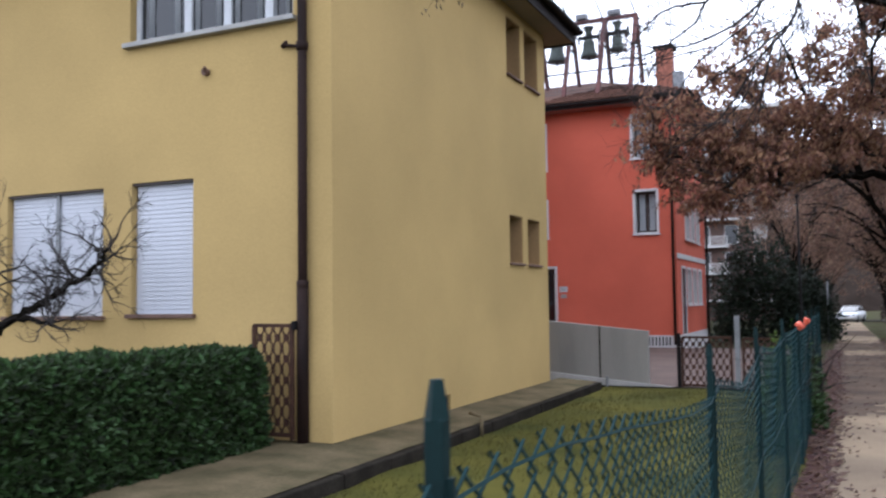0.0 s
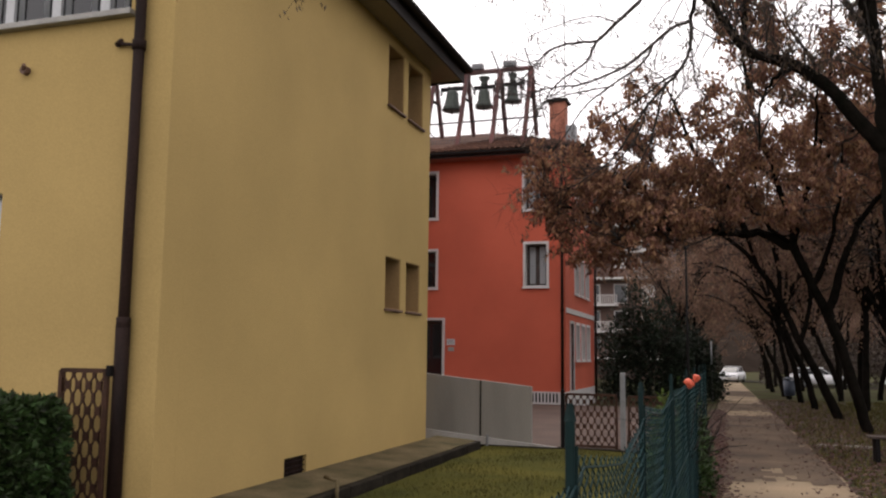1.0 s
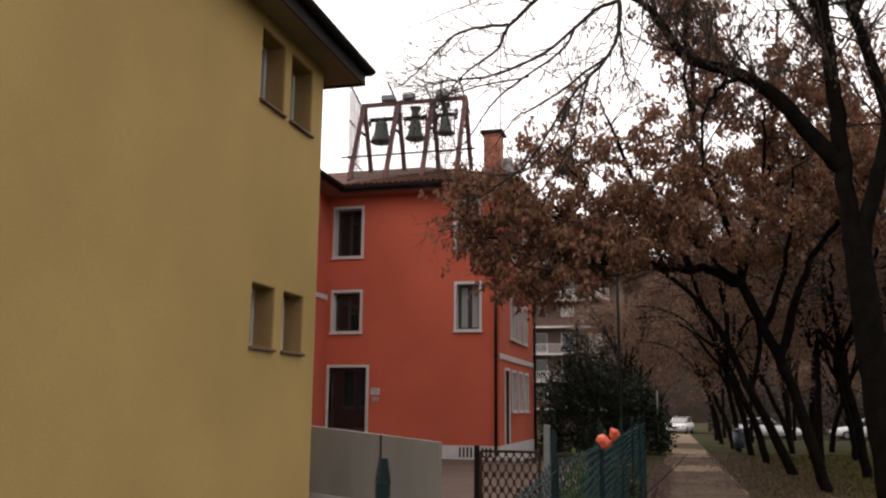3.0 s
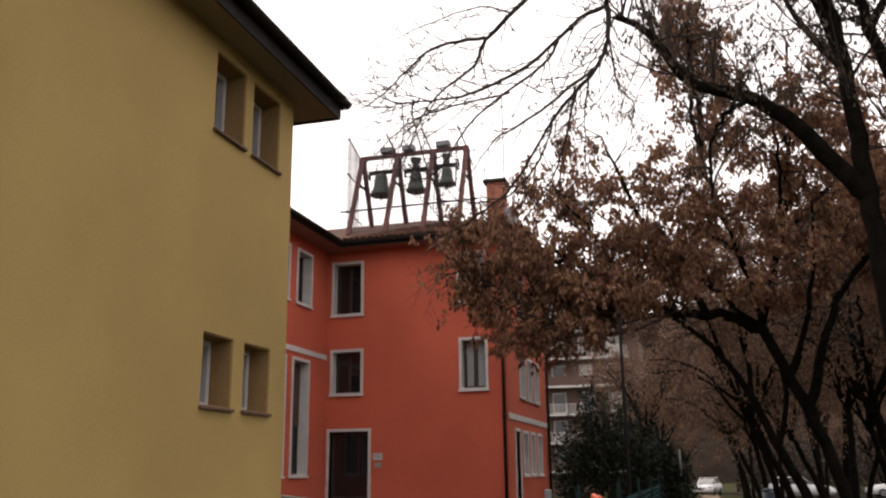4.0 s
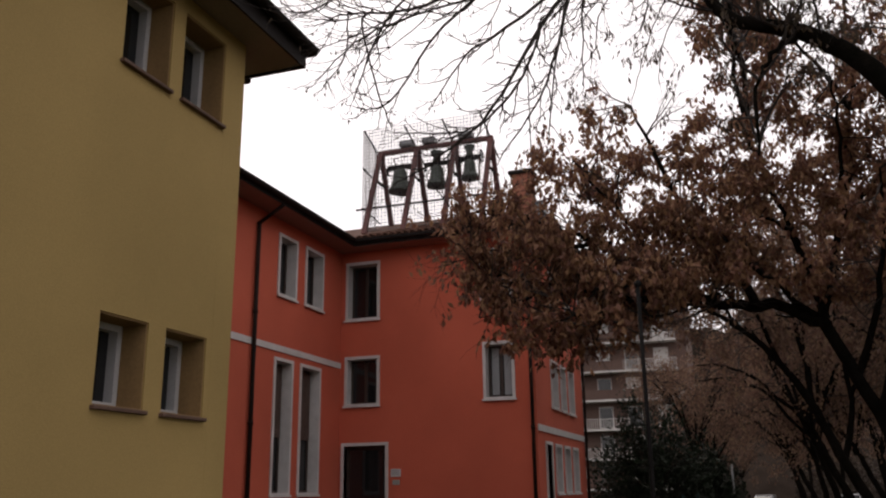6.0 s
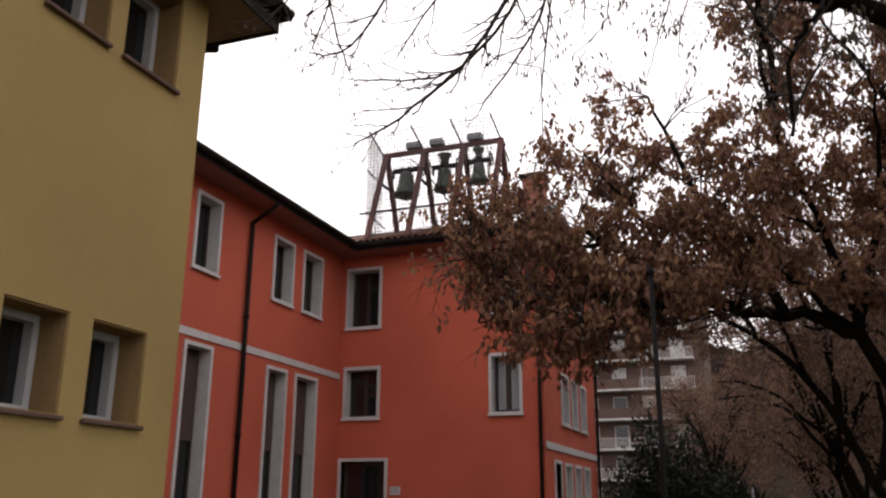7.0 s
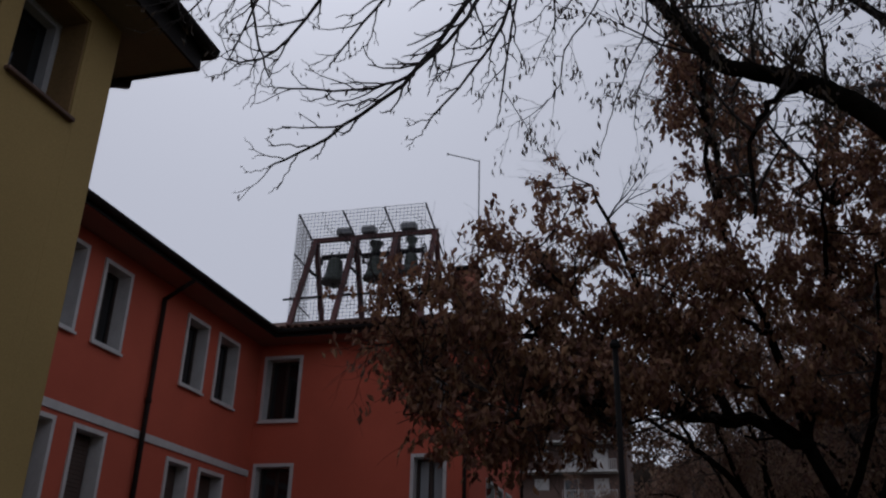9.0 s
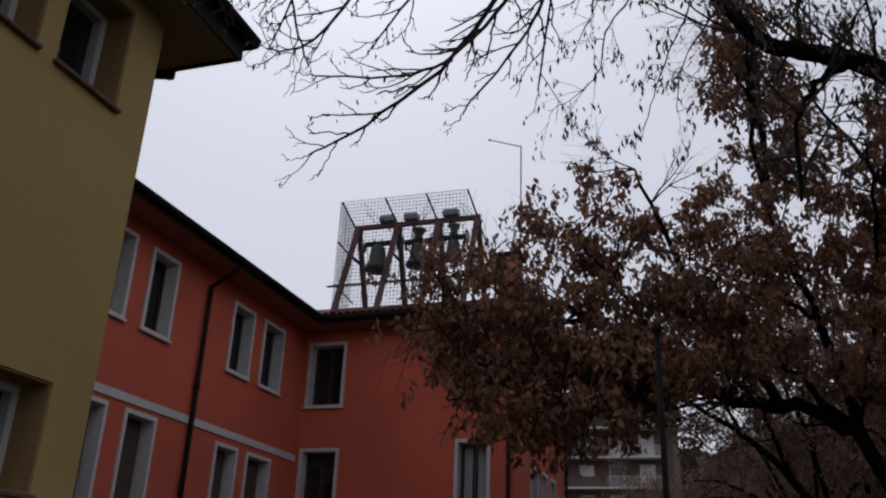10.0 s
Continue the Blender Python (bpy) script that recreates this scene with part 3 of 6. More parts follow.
def stone_window(house, axis, plane, inn, u0, u1, z0, z1, style="dark", sill=True, w=0.085):
    """A white stone surround, a deep opening and the casement in it; style is dark, curtain or open."""
    fr = part("window", casing(axis, plane, inn, u0, u1, z0, z1, w, -0.035, 0.36, sill), M_WHITE, house, "window with a white stone surround")
    a, b, c, d = u0 + w, u1 - w, z0 + (w if sill else 0), z1 - w
    bm = casing(axis, plane, inn, a + 0.003, b - 0.003, c + 0.003, d - 0.003, 0.06, 0.27, 0.325)
    m = (a + b) / 2
    part("casement", bm, M_DARKWOOD, fr, "dark brown casement")
    part("meeting_stile", slab(axis, plane, inn, m - 0.04, m + 0.04, c + 0.06, d - 0.06, 0.273, 0.32), M_DARKWOOD, fr)
    for p, q in ((a + 0.06, m - 0.04), (m + 0.04, b - 0.06)):
        part("pane", slab(axis, plane, inn, p, q, c + 0.06, d - 0.06, 0.305, 0.31), M_GLASS, fr)
        if style == "curtain":
            part("curtain", slab(axis, plane, inn, p + 0.03, q - 0.03, c + 0.08, d - 0.07, 0.298, 0.303), M_CURTAIN, fr)
    if style == "shutter":
        n, top, low = 24, d - 0.06, c + (d - c) * 0.42
        for k in range(n):
            z = low + (top - low) * k / n
            part("shutter_slat", slab(axis, plane, inn, a + 0.05, b - 0.05, z, z + (top - low) / n - 0.006, 0.235, 0.26), M_BROWNSHUTTER, fr)
    if sill:
        part("sill", slab(axis, plane, inn, u0 - 0.03, u1 + 0.03, z0 - 0.02, z0 + 0.035, -0.075, -0.036, 0.006), M_WHITE, fr)
    return fr


def red_house():
    h = thing("red_house", (-9, 33, 0), "three-storey house in red render with white window surrounds", "house")
    w = 0.085

    def hole(u0, u1, z0, z1, sill=True):
        return (u0 + w - 0.001, u1 - w + 0.001, z0 + (w - 0.001 if sill else 0), z1 - w + 0.001)
    front = [(-6.915, -6.0, 3.975, 5.607, "curtain"), (-6.95, -6.0, 6.68, 8.33, "curtain"), (-11.17, -10.05, 3.96, 5.43, "dark"), (-11.17, -10.06, 6.49, 8.30, "dark")]
    door = (-11.24, -9.77, 0.02, 2.94)
    wing = [(24.40, 25.37, 6.55, 8.32, "dark"), (22.90, 23.88, 6.55, 8.34, "dark"), (20.2, 21.2, 6.55, 8.34, "dark"), (18.7, 19.7, 6.55, 8.34, "dark"),
            (27.64, 28.66, 6.55, 8.26, "dark"), (29.13, 30.23, 6.55, 8.28, "dark"),
            (27.62, 28.61, 1.50, 4.95, "shutter"), (29.0, 30.20, 1.50, 4.95, "shutter"), (24.40, 25.42, 1.5, 5.0, "shutter"), (22.9, 23.89, 1.5, 5.0, "shutter")]
    side = [(33.4, 34.4, 3.85, 5.3, "curtain"), (34.75, 35.6, 3.85, 5.3, "curtain"), (36.0, 36.9, 3.85, 5.3, "curtain"),
            (33.6, 34.5, 1.43, 2.86, "curtain"), (34.9, 35.8, 1.43, 2.86, "curtain"), (36.2, 37.1, 1.43, 2.86, "curtain"),
            (33.6, 34.5, 6.6, 8.2, "curtain"), (36.0, 36.9, 6.6, 8.2, "curtain")]
    sdoor = (32.35, 33.2, 0.4, 2.88)
    part("wall", wall("y", RY, 1, RX - 0.4, RXE, 0.42, R_SOFFIT + 0.1, [hole(*f[:4]) for f in front] + [(door[0] + w, door[1] - w, 0.42, door[3] - w)], 0.4), M_RED, h)
    part("wall", wall("x", WX, -1, 14.5, RY - 0.002, 0.42, R_SOFFIT + 0.1, [hole(*f[:4]) for f in wing], 0.4), M_RED, h)
    part("wall", wall("x", RXE, -1, RY + 0.401, RYE - 0.401, 0.42, R_SOFFIT + 0.1, [hole(*f[:4]) for f in side] + [(sdoor[0] + w, sdoor[1] - w, 0.42, sdoor[3] - w)], 0.4), M_RED, h)
    part("wall", wall("y", RYE, -1, -20, RXE, 0.42, R_SOFFIT + 0.1, [], 0.4), M_RED, h)
    part("wall", wall("x", -20, 1, 14.5, RYE - 0.002, 0.42, R_SOFFIT + 0.1, [], 0.4), M_RED, h)
    part("wall", wall("y", 14.5, 1, -19.99, WX - 0.002, 0.42, R_SOFFIT + 0.1, [], 0.4), M_RED, h)
    part("floor_slab", box(-19.5, WX - 0.45, 15, RYE - 0.5, 3.0, 3.2), M_CONCRETE, h)
    # plinth in pale stone with dark cellar grilles
    part("plinth", box(-11.4, RXE + 0.02, RY - 0.02, RYE + 0.02, -0.6, 0.42), M_WHITE, h, "pale stone plinth")
    part("plinth", box(-19.9, WX + 0.02, 14.48, RY - 0.021, -0.3, 0.42), M_WHITE, h, "pale stone plinth")
    for k in range(9):
        part("cellar_grille", box(-6.72 + 0.12 * k, -6.66 + 0.12 * k, RY - 0.026, RY - 0.018, 0.06, 0.37), M_IRON, h)
    for u0, u1, z0, z1, st in front:
        stone_window(h, "y", RY, 1, u0, u1, z0, z1, st)
    for u0, u1, z0, z1, st in wing:
        stone_window(h, "x", WX, -1, u0, u1, z0, z1, st)
    for u0, u1, z0, z1, st in side:
        stone_window(h, "x", RXE, -1, u0, u1, z0, z1, st)
    for ax, pl, inn, (u0, u1, z0, z1) in (("y", RY, 1, door), ("x", RXE, -1, sdoor)):
        d = part("door", casing(ax, pl, inn, u0, u1, max(z0, 0.0), z1, w, -0.035, 0.25, False), M_WHITE, h, "dark doorway in a white stone surround")
        part("leaf", slab(ax, pl, inn, u0 + w, u1 - w, max(z0, 0.0), z1 - w, 0.20, 0.245), M_DARKWOOD, d, "dark brown door leaf")
        part("glazing", slab(ax, pl, inn, u0 + w + 0.1, u1 - w - 0.1, 0.9, z1 - w - 0.12, 0.19, 0.199), M_GLASS, d)
    # string courses
    part("string_course", slab("x", WX, -1, 14.5, RY - 0.03, 5.10, 5.26, -0.03, 0.0), M_WHITE, h, "white string course")
    part("string_course", slab("x", RXE, -1, RY + 0.05, RYE, 3.12, 3.30, -0.03, 0.0), M_WHITE, h, "white string course")
    # eaves
    o = 0.72
    part("soffit", box(RX - 0.3, RXE + o - 0.02, RY - o + 0.02, RYE + o, R_SOFFIT, R_SOFFIT + 0.05), M_REDSOFFIT, h, "pale reddish eaves underside")
    part("soffit", box(-20.6, WX + o - 0.02, 14.0, RY - o + 0.018, R_SOFFIT, R_SOFFIT + 0.05), M_REDSOFFIT, h, "pale reddish eaves underside")
    fb = box(WX + o, RXE + o, RY - o - 0.03, RY - o, R_SOFFIT - 0.02, R_SOFFIT + 0.14)
    box(RXE + o, RXE + o + 0.03, RY - o - 0.03, RYE + o, R_SOFFIT - 0.02, R_SOFFIT + 0.14, 0, fb)
    box(WX + o, WX + o + 0.03, 14.0, RY - o - 0.031, R_SOFFIT - 0.02, R_SOFFIT + 0.14, 0, fb)
    part("fascia", fb, M_GUTTER, h, "dark eaves board")
    zt = R_SOFFIT + 0.15
    part("gutter", gutter((WX + o + 0.1, RY - o - 0.1, zt), (RXE + o + 0.1, RY - o - 0.1, zt), (0, -1, 0), 0.1), M_GUTTER, h)
    part("gutter", gutter((WX + o + 0.1, 14.0, zt), (WX + o + 0.1, RY - o - 0.1, zt), (1, 0, 0), 0.1), M_GUTTER, h)
    part("gutter", gutter((RXE + o + 0.1, RY - o - 0.1, zt), (RXE + o + 0.1, RYE + o, zt), (1, 0, 0), 0.1), M_GUTTER, h)
    zr = R_SOFFIT + 0.13
    part("roof", hip_roof(-20.7, RXE + o + 0.05, RY - o - 0.05, RYE + o + 0.05, zr, 1.70, 4.2), M_TILES, h, "weathered clay tile roof")
    part("roof", hip_roof(-20.7, WX + o + 0.05, 13.9, RYE - 1, zr - 0.02, 1.70, 4.2), M_TILES, h, "weathered clay tile roof")
    # rows of cover tiles along the slope towards the courtyard
    slope = 1.70 / ((RYE - RY + 2 * o + 0.1) / 2)
    tile = raw_tile(0.40, 0.10, slope)
    n = 0
    for r in range(9):
        for c in range(28):
            y = RY - o - 0.02 + 0.36 * r
            x = -10.45 + 0.215 * c
            if x > RXE + o - (y - RY + o) * 1.0 - 0.1 or x < WX + o + (y - RY + o) - 0.1:
                continue
            ob = new("roof_tile", tile)
            ob.location = (x, y, zr + 0.10 + slope * (y - (RY - o - 0.05)))
            under(ob, h)
            n += 1
    # downpipes
    downpipe(h, RXE - 0.10, RY - 0.09, 0.1, R_SOFFIT, 0.05, (3.2, 5.8), "dark brown round downpipe")
    downpipe(h, RXE + 0.08, RYE - 0.10, -0.2, R_SOFFIT, 0.05, (3.2, 5.8), "dark brown round downpipe")
    dp = downpipe(h, WX + 0.09, 26.50, 0.1, R_SOFFIT - 0.42, 0.055, (3.2, 5.9), "dark brown round downpipe")
    part("swan_neck", rod((WX + 0.09, 26.50, R_SOFFIT - 0.44), (WX + o + 0.06, 26.50, R_SOFFIT - 0.03), 0.05, 10), M_PIPE, dp, smooth=True)
    # notice plates beside the door
    pl = part("notice_plate", slab("y", RY, 1, -9.69, -9.39, 1.98, 2.19, -0.03, 0.0, 0.006), M_WPAINT, h, "small white notice plate with unreadable lines")
    for k in range(3):
        part("text_bar", slab("y", RY, 1, -9.66, -9.44, 2.14 - 0.05 * k, 2.155 - 0.05 * k, -0.034, -0.031), M_GREYMETAL, pl)
    part("notice_plate", slab("y", RY, 1, -9.64, -9.42, 1.76, 1.90, -0.03, 0.0, 0.006), M_PALECURB, h, "small grey notice plate")
    # chimney
    ch = part("chimney", box(-6.20, -5.62, 32.7, 33.3, 9.2, 10.95), M_BRICK, h, "red brick chimney with a dark cap")
    part("chimney_cap", box(-6.30, -5.52, 32.6, 33.4, 10.95, 11.06, 0.015), M_GUTTER, ch)
    part("flashing", box(-5.62, -5.25, 32.75, 33.25, 9.2, 10.05, 0.02), M_GREYMETAL, ch)
    return h


def raw_tile(length, r, slope):
    vs, fs = [], []
    for j, rr in ((0, r), (1, r * 0.82)):
        for k in range(5):
            a = math.pi * k / 4
            vs.append((rr * math.cos(a), length * j, rr * math.sin(a) * 0.75 - 0.03 + slope * length * j + (0.012 if j == 0 else -0.01)))
    for k in range(4):
        fs.append((k, k + 1, k + 6, k + 5))
    vs += [(v[0] * 0.85, v[1], v[2] - 0.015) for v in vs[:5]]
    for k in range(4):
        fs.append((k, 10 + k, 11 + k, k + 1))
    return raw_mesh(vs, fs, M_TILE, "roof_tile", True)


# ---- the bells ----
def bell_frame():
    f = thing("belfry", (-8.95, 33.43, 9.7), "red-brown steel bell frame standing on the roof", "belfry")
    Y, Z = 33.40, 12.57
    part("beam", box(-10.97, -6.95, Y - 0.07, Y + 0.07, Z - 0.06, Z + 0.08, 0.008), M_RUST, f)
    part("lower_rail", rod((-11.45, Y - 0.72, 10.42), (-6.5, Y - 0.72, 10.44), 0.035, 8), M_IRON, f)
    for ax in (-10.89, -9.57, -8.25, -7.03):
        part("leg", bar((ax, Y - 0.05, Z - 0.04), (ax, 32.08, 9.38), 0.15, 0.12), M_RUST, f)
        part("leg", bar((ax, Y + 0.05, Z - 0.04), (ax, 34.4, 10.16), 0.15, 0.12), M_RUST, f)
        part("cross_tie", bar((ax, Y - 0.36, 11.5), (ax, Y + 0.36, 11.5), 0.07, 0.06), M_IRON, f)
        part("gusset", box(ax - 0.11, ax + 0.11, Y - 0.12, Y + 0.12, Z - 0.16, Z - 0.06), M_RUST, f)
    for x, wd in ((-9.94, 0.50), (-9.15, 0.46), (-7.87, 0.50)):
        part("motor_cover", box(x - wd / 2, x + wd / 2, Y - 0.16, Y + 0.16, Z + 0.10, Z + 0.33, 0.05), M_GREYMETAL, f, "grey metal motor cover")
        part("motor_foot", box(x - 0.1, x + 0.1, Y - 0.05, Y + 0.05, Z + 0.08, Z + 0.11), M_IRON, f)
    # bird cage of steel bars and wire net before the bells
    yf, zt = 32.32, 13.0
    for x in (-11.02, -9.62, -8.32, -7.05):
        part("cage_arm", rod((x, Y, Z + 0.06), (x, yf, zt), 0.028, 6), M_IRON, f)
        part("cage_arm", rod((x + 0.02, Y, Z + 0.02), (x + 0.02, Y + 0.9, 12.2), 0.024, 6), M_IRON, f)
    for z in (11.45, 10.1):
        part("cage_stay", rod((-11.06, yf, z + 0.25), (-10.9, Y, z), 0.024, 6), M_IRON, f)
    vs, fs = [], []

    def wire(p, q, r=0.0085):
        p, q = Vector(p), Vector(q)
        a = (q - p).normalized()
        u = a.orthogonal().normalized() * r
        v = a.cross(u)
        k = len(vs)
        for e in (p, q):
            for t in (0, 2.094, 4.189):
                vs.append(e + u * math.cos(t) + v * math.sin(t))
        for t in range(3):
            fs.append((k + t, k + (t + 1) % 3, k + 3 + (t + 1) % 3, k + 3 + t))
    zb = 9.55
    for i in range(37):
        x = -11.06 + 4.02 * i / 36
        wire((x, yf, zb), (x, yf, zt))
    for i in range(32):
        z = zb + (zt - zb) * i / 31
        wire((-11.06, yf, z), (-7.04, yf, z))
        wire((-11.06, yf, z), (-11.06, Y + 0.1, z - 0.3 * (z - zb) / 3.4))
    for i in range(11):
        y = yf + (Y - yf) * i / 10
        wire((-11.06, y, zb), (-11.06, y, zt - 0.3 * i / 10))
    part_raw("bird_net", vs, fs, M_NET, f, "fine grey wire bird net")
    return f


def bell(x, zlip, r, height, crown, label):
    Y = 33.43
    b = thing("bell", (x, Y, zlip), label, "bell", "bells in the roof frame")
    prof = [(r * 0.93, 0.0), (r, 0.03), (r * 0.97, 0.09), (r * 0.82, height * 0.22), (r * 0.68, height * 0.45), (r * 0.60, height * 0.75), (r * 0.55, height * 0.92), (r * 0.40, height), (0.02, height * 1.03)]
    part("body", lathe(prof, (x, Y, zlip), 28), M_BRONZE, b, "green-grey bronze bell", True)
    part("moulding", lathe([(r * 0.87, height * 0.16), (r * 0.90, height * 0.18), (r * 0.86, height * 0.20)], (x, Y, zlip), 28), M_BRONZE, b, smooth=True)
    cl = part("clapper", rod((x, Y, zlip + height * 0.5), (x, Y, zlip - 0.16), 0.022, 8), M_IRON, b)
    part("clapper_ball", lathe([(0.02, -0.05), (0.05, -0.02), (0.055, 0.02), (0.02, 0.06)], (x, Y, zlip + 0.0), 12), M_IRON, cl, smooth=True)
    zt = zlip + height
    part("headstock", box(x - r * 1.15, x + r * 1.15, Y - 0.07, Y + 0.07, zt + 0.02, zt + 0.16, 0.015), M_IRON, b, "dark iron headstock")
    for s in (-1, 1):
        part("strap", bar((x + s * r * 0.3, Y - 0.075, zt - 0.06), (x + s * r * 0.3, Y - 0.075, zt + 0.2), 0.04, 0.015), M_IRON, b)
        part("hanger", bar((x + s * r * 1.1, Y, zt - 0.15), (x + s * r * 1.1, Y, zt + 0.04), 0.05, 0.09), M_IRON, b)
    if crown:
        part("counterweight", lathe([(r * 0.36, 0.16), (r * 0.40, 0.22), (r * 0.34, 0.30), (r * 0.52, 0.42), (r * 0.62, 0.50), (r * 0.5, 0.51)], (x, Y, zt), 20), M_BRONZE, b, "flared bronze counterweight", True)
    # drive wheel beside the bell
    wh = bmesh.new()
    n = 20
    for k in range(n):
        a, c = 2 * math.pi * k / n, 2 * math.pi * (k + 1) / n
        R, wx = r * 0.62, x + r * 1.32
        bar((wx, Y + R * math.cos(a), zt + 0.1 + R * math.sin(a)), (wx, Y + R * math.cos(c), zt + 0.1 + R * math.sin(c)), 0.035, 0.03, wh)
    for a in (0, 1.571):
        bar((x + r * 1.32, Y - r * 0.6 * math.cos(a), zt + 0.1 - r * 0.6 * math.sin(a)), (x + r * 1.32, Y + r * 0.6 * math.cos(a), zt + 0.1 + r * 0.6 * math.sin(a)), 0.025, 0.02, wh)
    part("drive_wheel", wh, M_IRON, b, "thin iron drive wheel")
    st = part("striker", bar((x + r * 1.15, Y - 0.12, zlip - 0.05), (x + r * 1.2, Y - 0.12, zt), 0.045, 0.04), M_RUST, b, "hinged striker arm")
    part("striker_head", box(x + r * 0.85, x + r * 1.2, Y - 0.17, Y - 0.07, zlip - 0.10, zlip + 0.02, 0.015), M_RUST, st)


def antenna():
    a = thing("roof_mast", (-5.85, 34.0, 9.7), "thin grey antenna mast with one arm", "antenna")
    part("mast", rod((-5.85, 34, 9.5), (-5.85, 34, 15.2), 0.022, 8), M_GREYMETAL, a)
    part("arm", rod((-5.85, 34, 15.17), (-6.87, 34.05, 15.57), 0.02, 6), M_GREYMETAL, a)
    part("tip", rod((-6.87, 34.05, 15.57), (-6.92, 34.05, 15.58), 0.04, 6), M_GREYMETAL, a)


# ---- the ramp, gate and yard ----
def ramp():
    r = thing("ramp", (-5.2, 17.7, 0), "grey concrete ramp wall rising behind the yellow house", "ramp")
    bm = bmesh.new()
    pts = [(-9.5, 0.60, 1.66), (-5.71, 0.27, 1.29), (-3.68, 0.06, 1.085)]
    ring = [bm.verts.new((x, 17.6, z)) for x, z, _ in pts] + [bm.verts.new((x, 17.6, t)) for x, _, t in reversed(pts)]
    f = bm.faces.new(ring)
    ex = bmesh.ops.extrude_face_region(bm, geom=[f])
    bmesh.ops.translate(bm, verts=[v for v in ex["geom"] if isinstance(v, bmesh.types.BMVert)], vec=(0, 0.16, 0))
    part("parapet", bm, M_CONCRETE, r, "smooth grey concrete parapet")
    bm = bmesh.new()
    pts = [(-9.5, 0.42, 0.60), (-5.71, 0.16, 0.27), (-3.2, -0.03, 0.03)]
    ring = [bm.verts.new((x, 17.52, z - 0.3)) for x, z, _ in pts] + [bm.verts.new((x, 17.52, t)) for x, _, t in reversed(pts)]
    f = bm.faces.new(ring)
    ex = bmesh.ops.extrude_face_region(bm, geom=[f])
    bmesh.ops.translate(bm, verts=[v for v in ex["geom"] if isinstance(v, bmesh.types.BMVert)], vec=(0, 0.075, 0))
    part("ramp_slab", bm, M_PALECURB, r, "pale concrete ramp edge")
    part("kerb_drop", box(-9.0, -3.15, 17.47, 17.515, -0.2, 0.03), M_KERB, r)
    part("joint", box(-4.64, -4.61, 17.590, 17.60, 0.17, 1.18), M_KERB, r)
    p = thing("drain_post", (-4.45, 17.4, 0), "thin grey post at the ramp's foot", "post")
    part("post", rod((-4.45, 17.42, -0.05), (-4.45, 17.42, 0.22), 0.025, 8), M_GREYMETAL, p)


def lattice_bm(x0, x1, z0, z1, step, axis_y, w=0.012):
    """Cast panel of square bosses and lozenges joined by thin diagonal bars."""
    bm = bmesh.new()
    nx, nz = max(1, round((x1 - x0) / step)), max(1, round((z1 - z0) / (step * 1.7)))
    sx, sz = (x1 - x0) / nx, (z1 - z0) / nz
    for i in range(nx):
        for j in range(nz):
            cx, cz = x0 + sx * (i + 0.5), z0 + sz * (j + 0.5)
            box(cx - sx * 0.25, cx + sx * 0.25, axis_y - 0.012, axis_y + 0.012, cz - sz * 0.17, cz + sz * 0.17, 0, bm)
            for dx, dz in ((1, 1), (-1, 1), (1, -1), (-1, -1)):
                bar((cx + dx * sx * 0.17, axis_y, cz + dz * sz * 0.14), (cx + dx * sx * 0.48, axis_y, cz + dz * sz * 0.40), w, 0.016, bm)
    for i in range(nx + 1):
        for j in range(nz + 1):
            cx, cz = x0 + sx * i, z0 + sz * j
            bar((cx, axis_y, max(z0, cz - sz * 0.2)), (cx, axis_y, min(z1, cz + sz * 0.2)), sx * 0.3, 0.02, bm)
    return bm


def lattice_gate(name, x0, x1, y, z0, z1, step, label, mat=None):
    g = thing(name, ((x0 + x1) / 2, y, z0), label, "gate")
    mat = mat or M_CASTIRON
    bm = bar((x0, y, z0), (x0, y, z1), 0.04)
    bar((x1, y, z0), (x1, y, z1), 0.04, None, bm)
    bar((x0, y, z1), (x1, y, z1), 0.04, None, bm)
    bar((x0, y, z0 + 0.05), (x1, y, z0 + 0.05), 0.04, None, bm)
    part("gate_frame", bm, mat, g)
    part("lattice", lattice_bm(x0 + 0.02, x1 - 0.02, z0 + 0.07, z1 - 0.02, step, y), mat, g, "cast lattice of square bosses and thin diagonals")
    part("hinge", box(x1 + 0.005, x1 + 0.05, y - 0.03, y + 0.03, z1 - 0.05, z1 + 0.05, 0.008), M_IRON, g)
    return g


def yard_gate():
    lattice_gate("yard_gate", -3.03, -2.14, 17.6, 0.02, 0.97, 0.115, "low brown metal gate with a lattice panel")
    p = thing("gate_post", (-2.03, 17.6, 0), "square grey metal gate post", "post", "gate posts")
    part("post", box(-2.075, -1.985, 17.56, 17.64, -0.05, 1.37, 0.008), M_GREYMETAL, p)
    p = thing("gate_post", (-3.1, 17.6, 0), "slim dark metal gate post", "post", "gate posts")
    part("post", box(-3.13, -3.06, 17.57, 17.63, -0.05, 1.05, 0.006), M_IRON, p)
    lattice_gate("lattice_panel", -1.93, -1.3, 17.62, 0.05, 0.95, 0.115, "fixed brown lattice fence panel")
    tagged(part("kerb_strip", box(-3.2, -1.2, 17.5, 17.72, -0.1, 0.03, 0.01), M_KERB), "dark stone threshold under the yard gate", "edging", kind="structure")
    # slim dark pole
    q = thing("pole", (-0.85, 16.0, -0.05), "slim dark metal pole standing behind the fence", "pole")
    part("shaft", rod((-0.85, 16.0, -0.1), (-0.85, 16.0, 3.35), 0.021, 12, None, 0.018), M_IRON, q, smooth=True)
    part("cap", lathe([(0.032, 0), (0.036, 0.02), (0.02, 0.05)], (-0.85, 16.0, 3.35), 12), M_IRON, q)


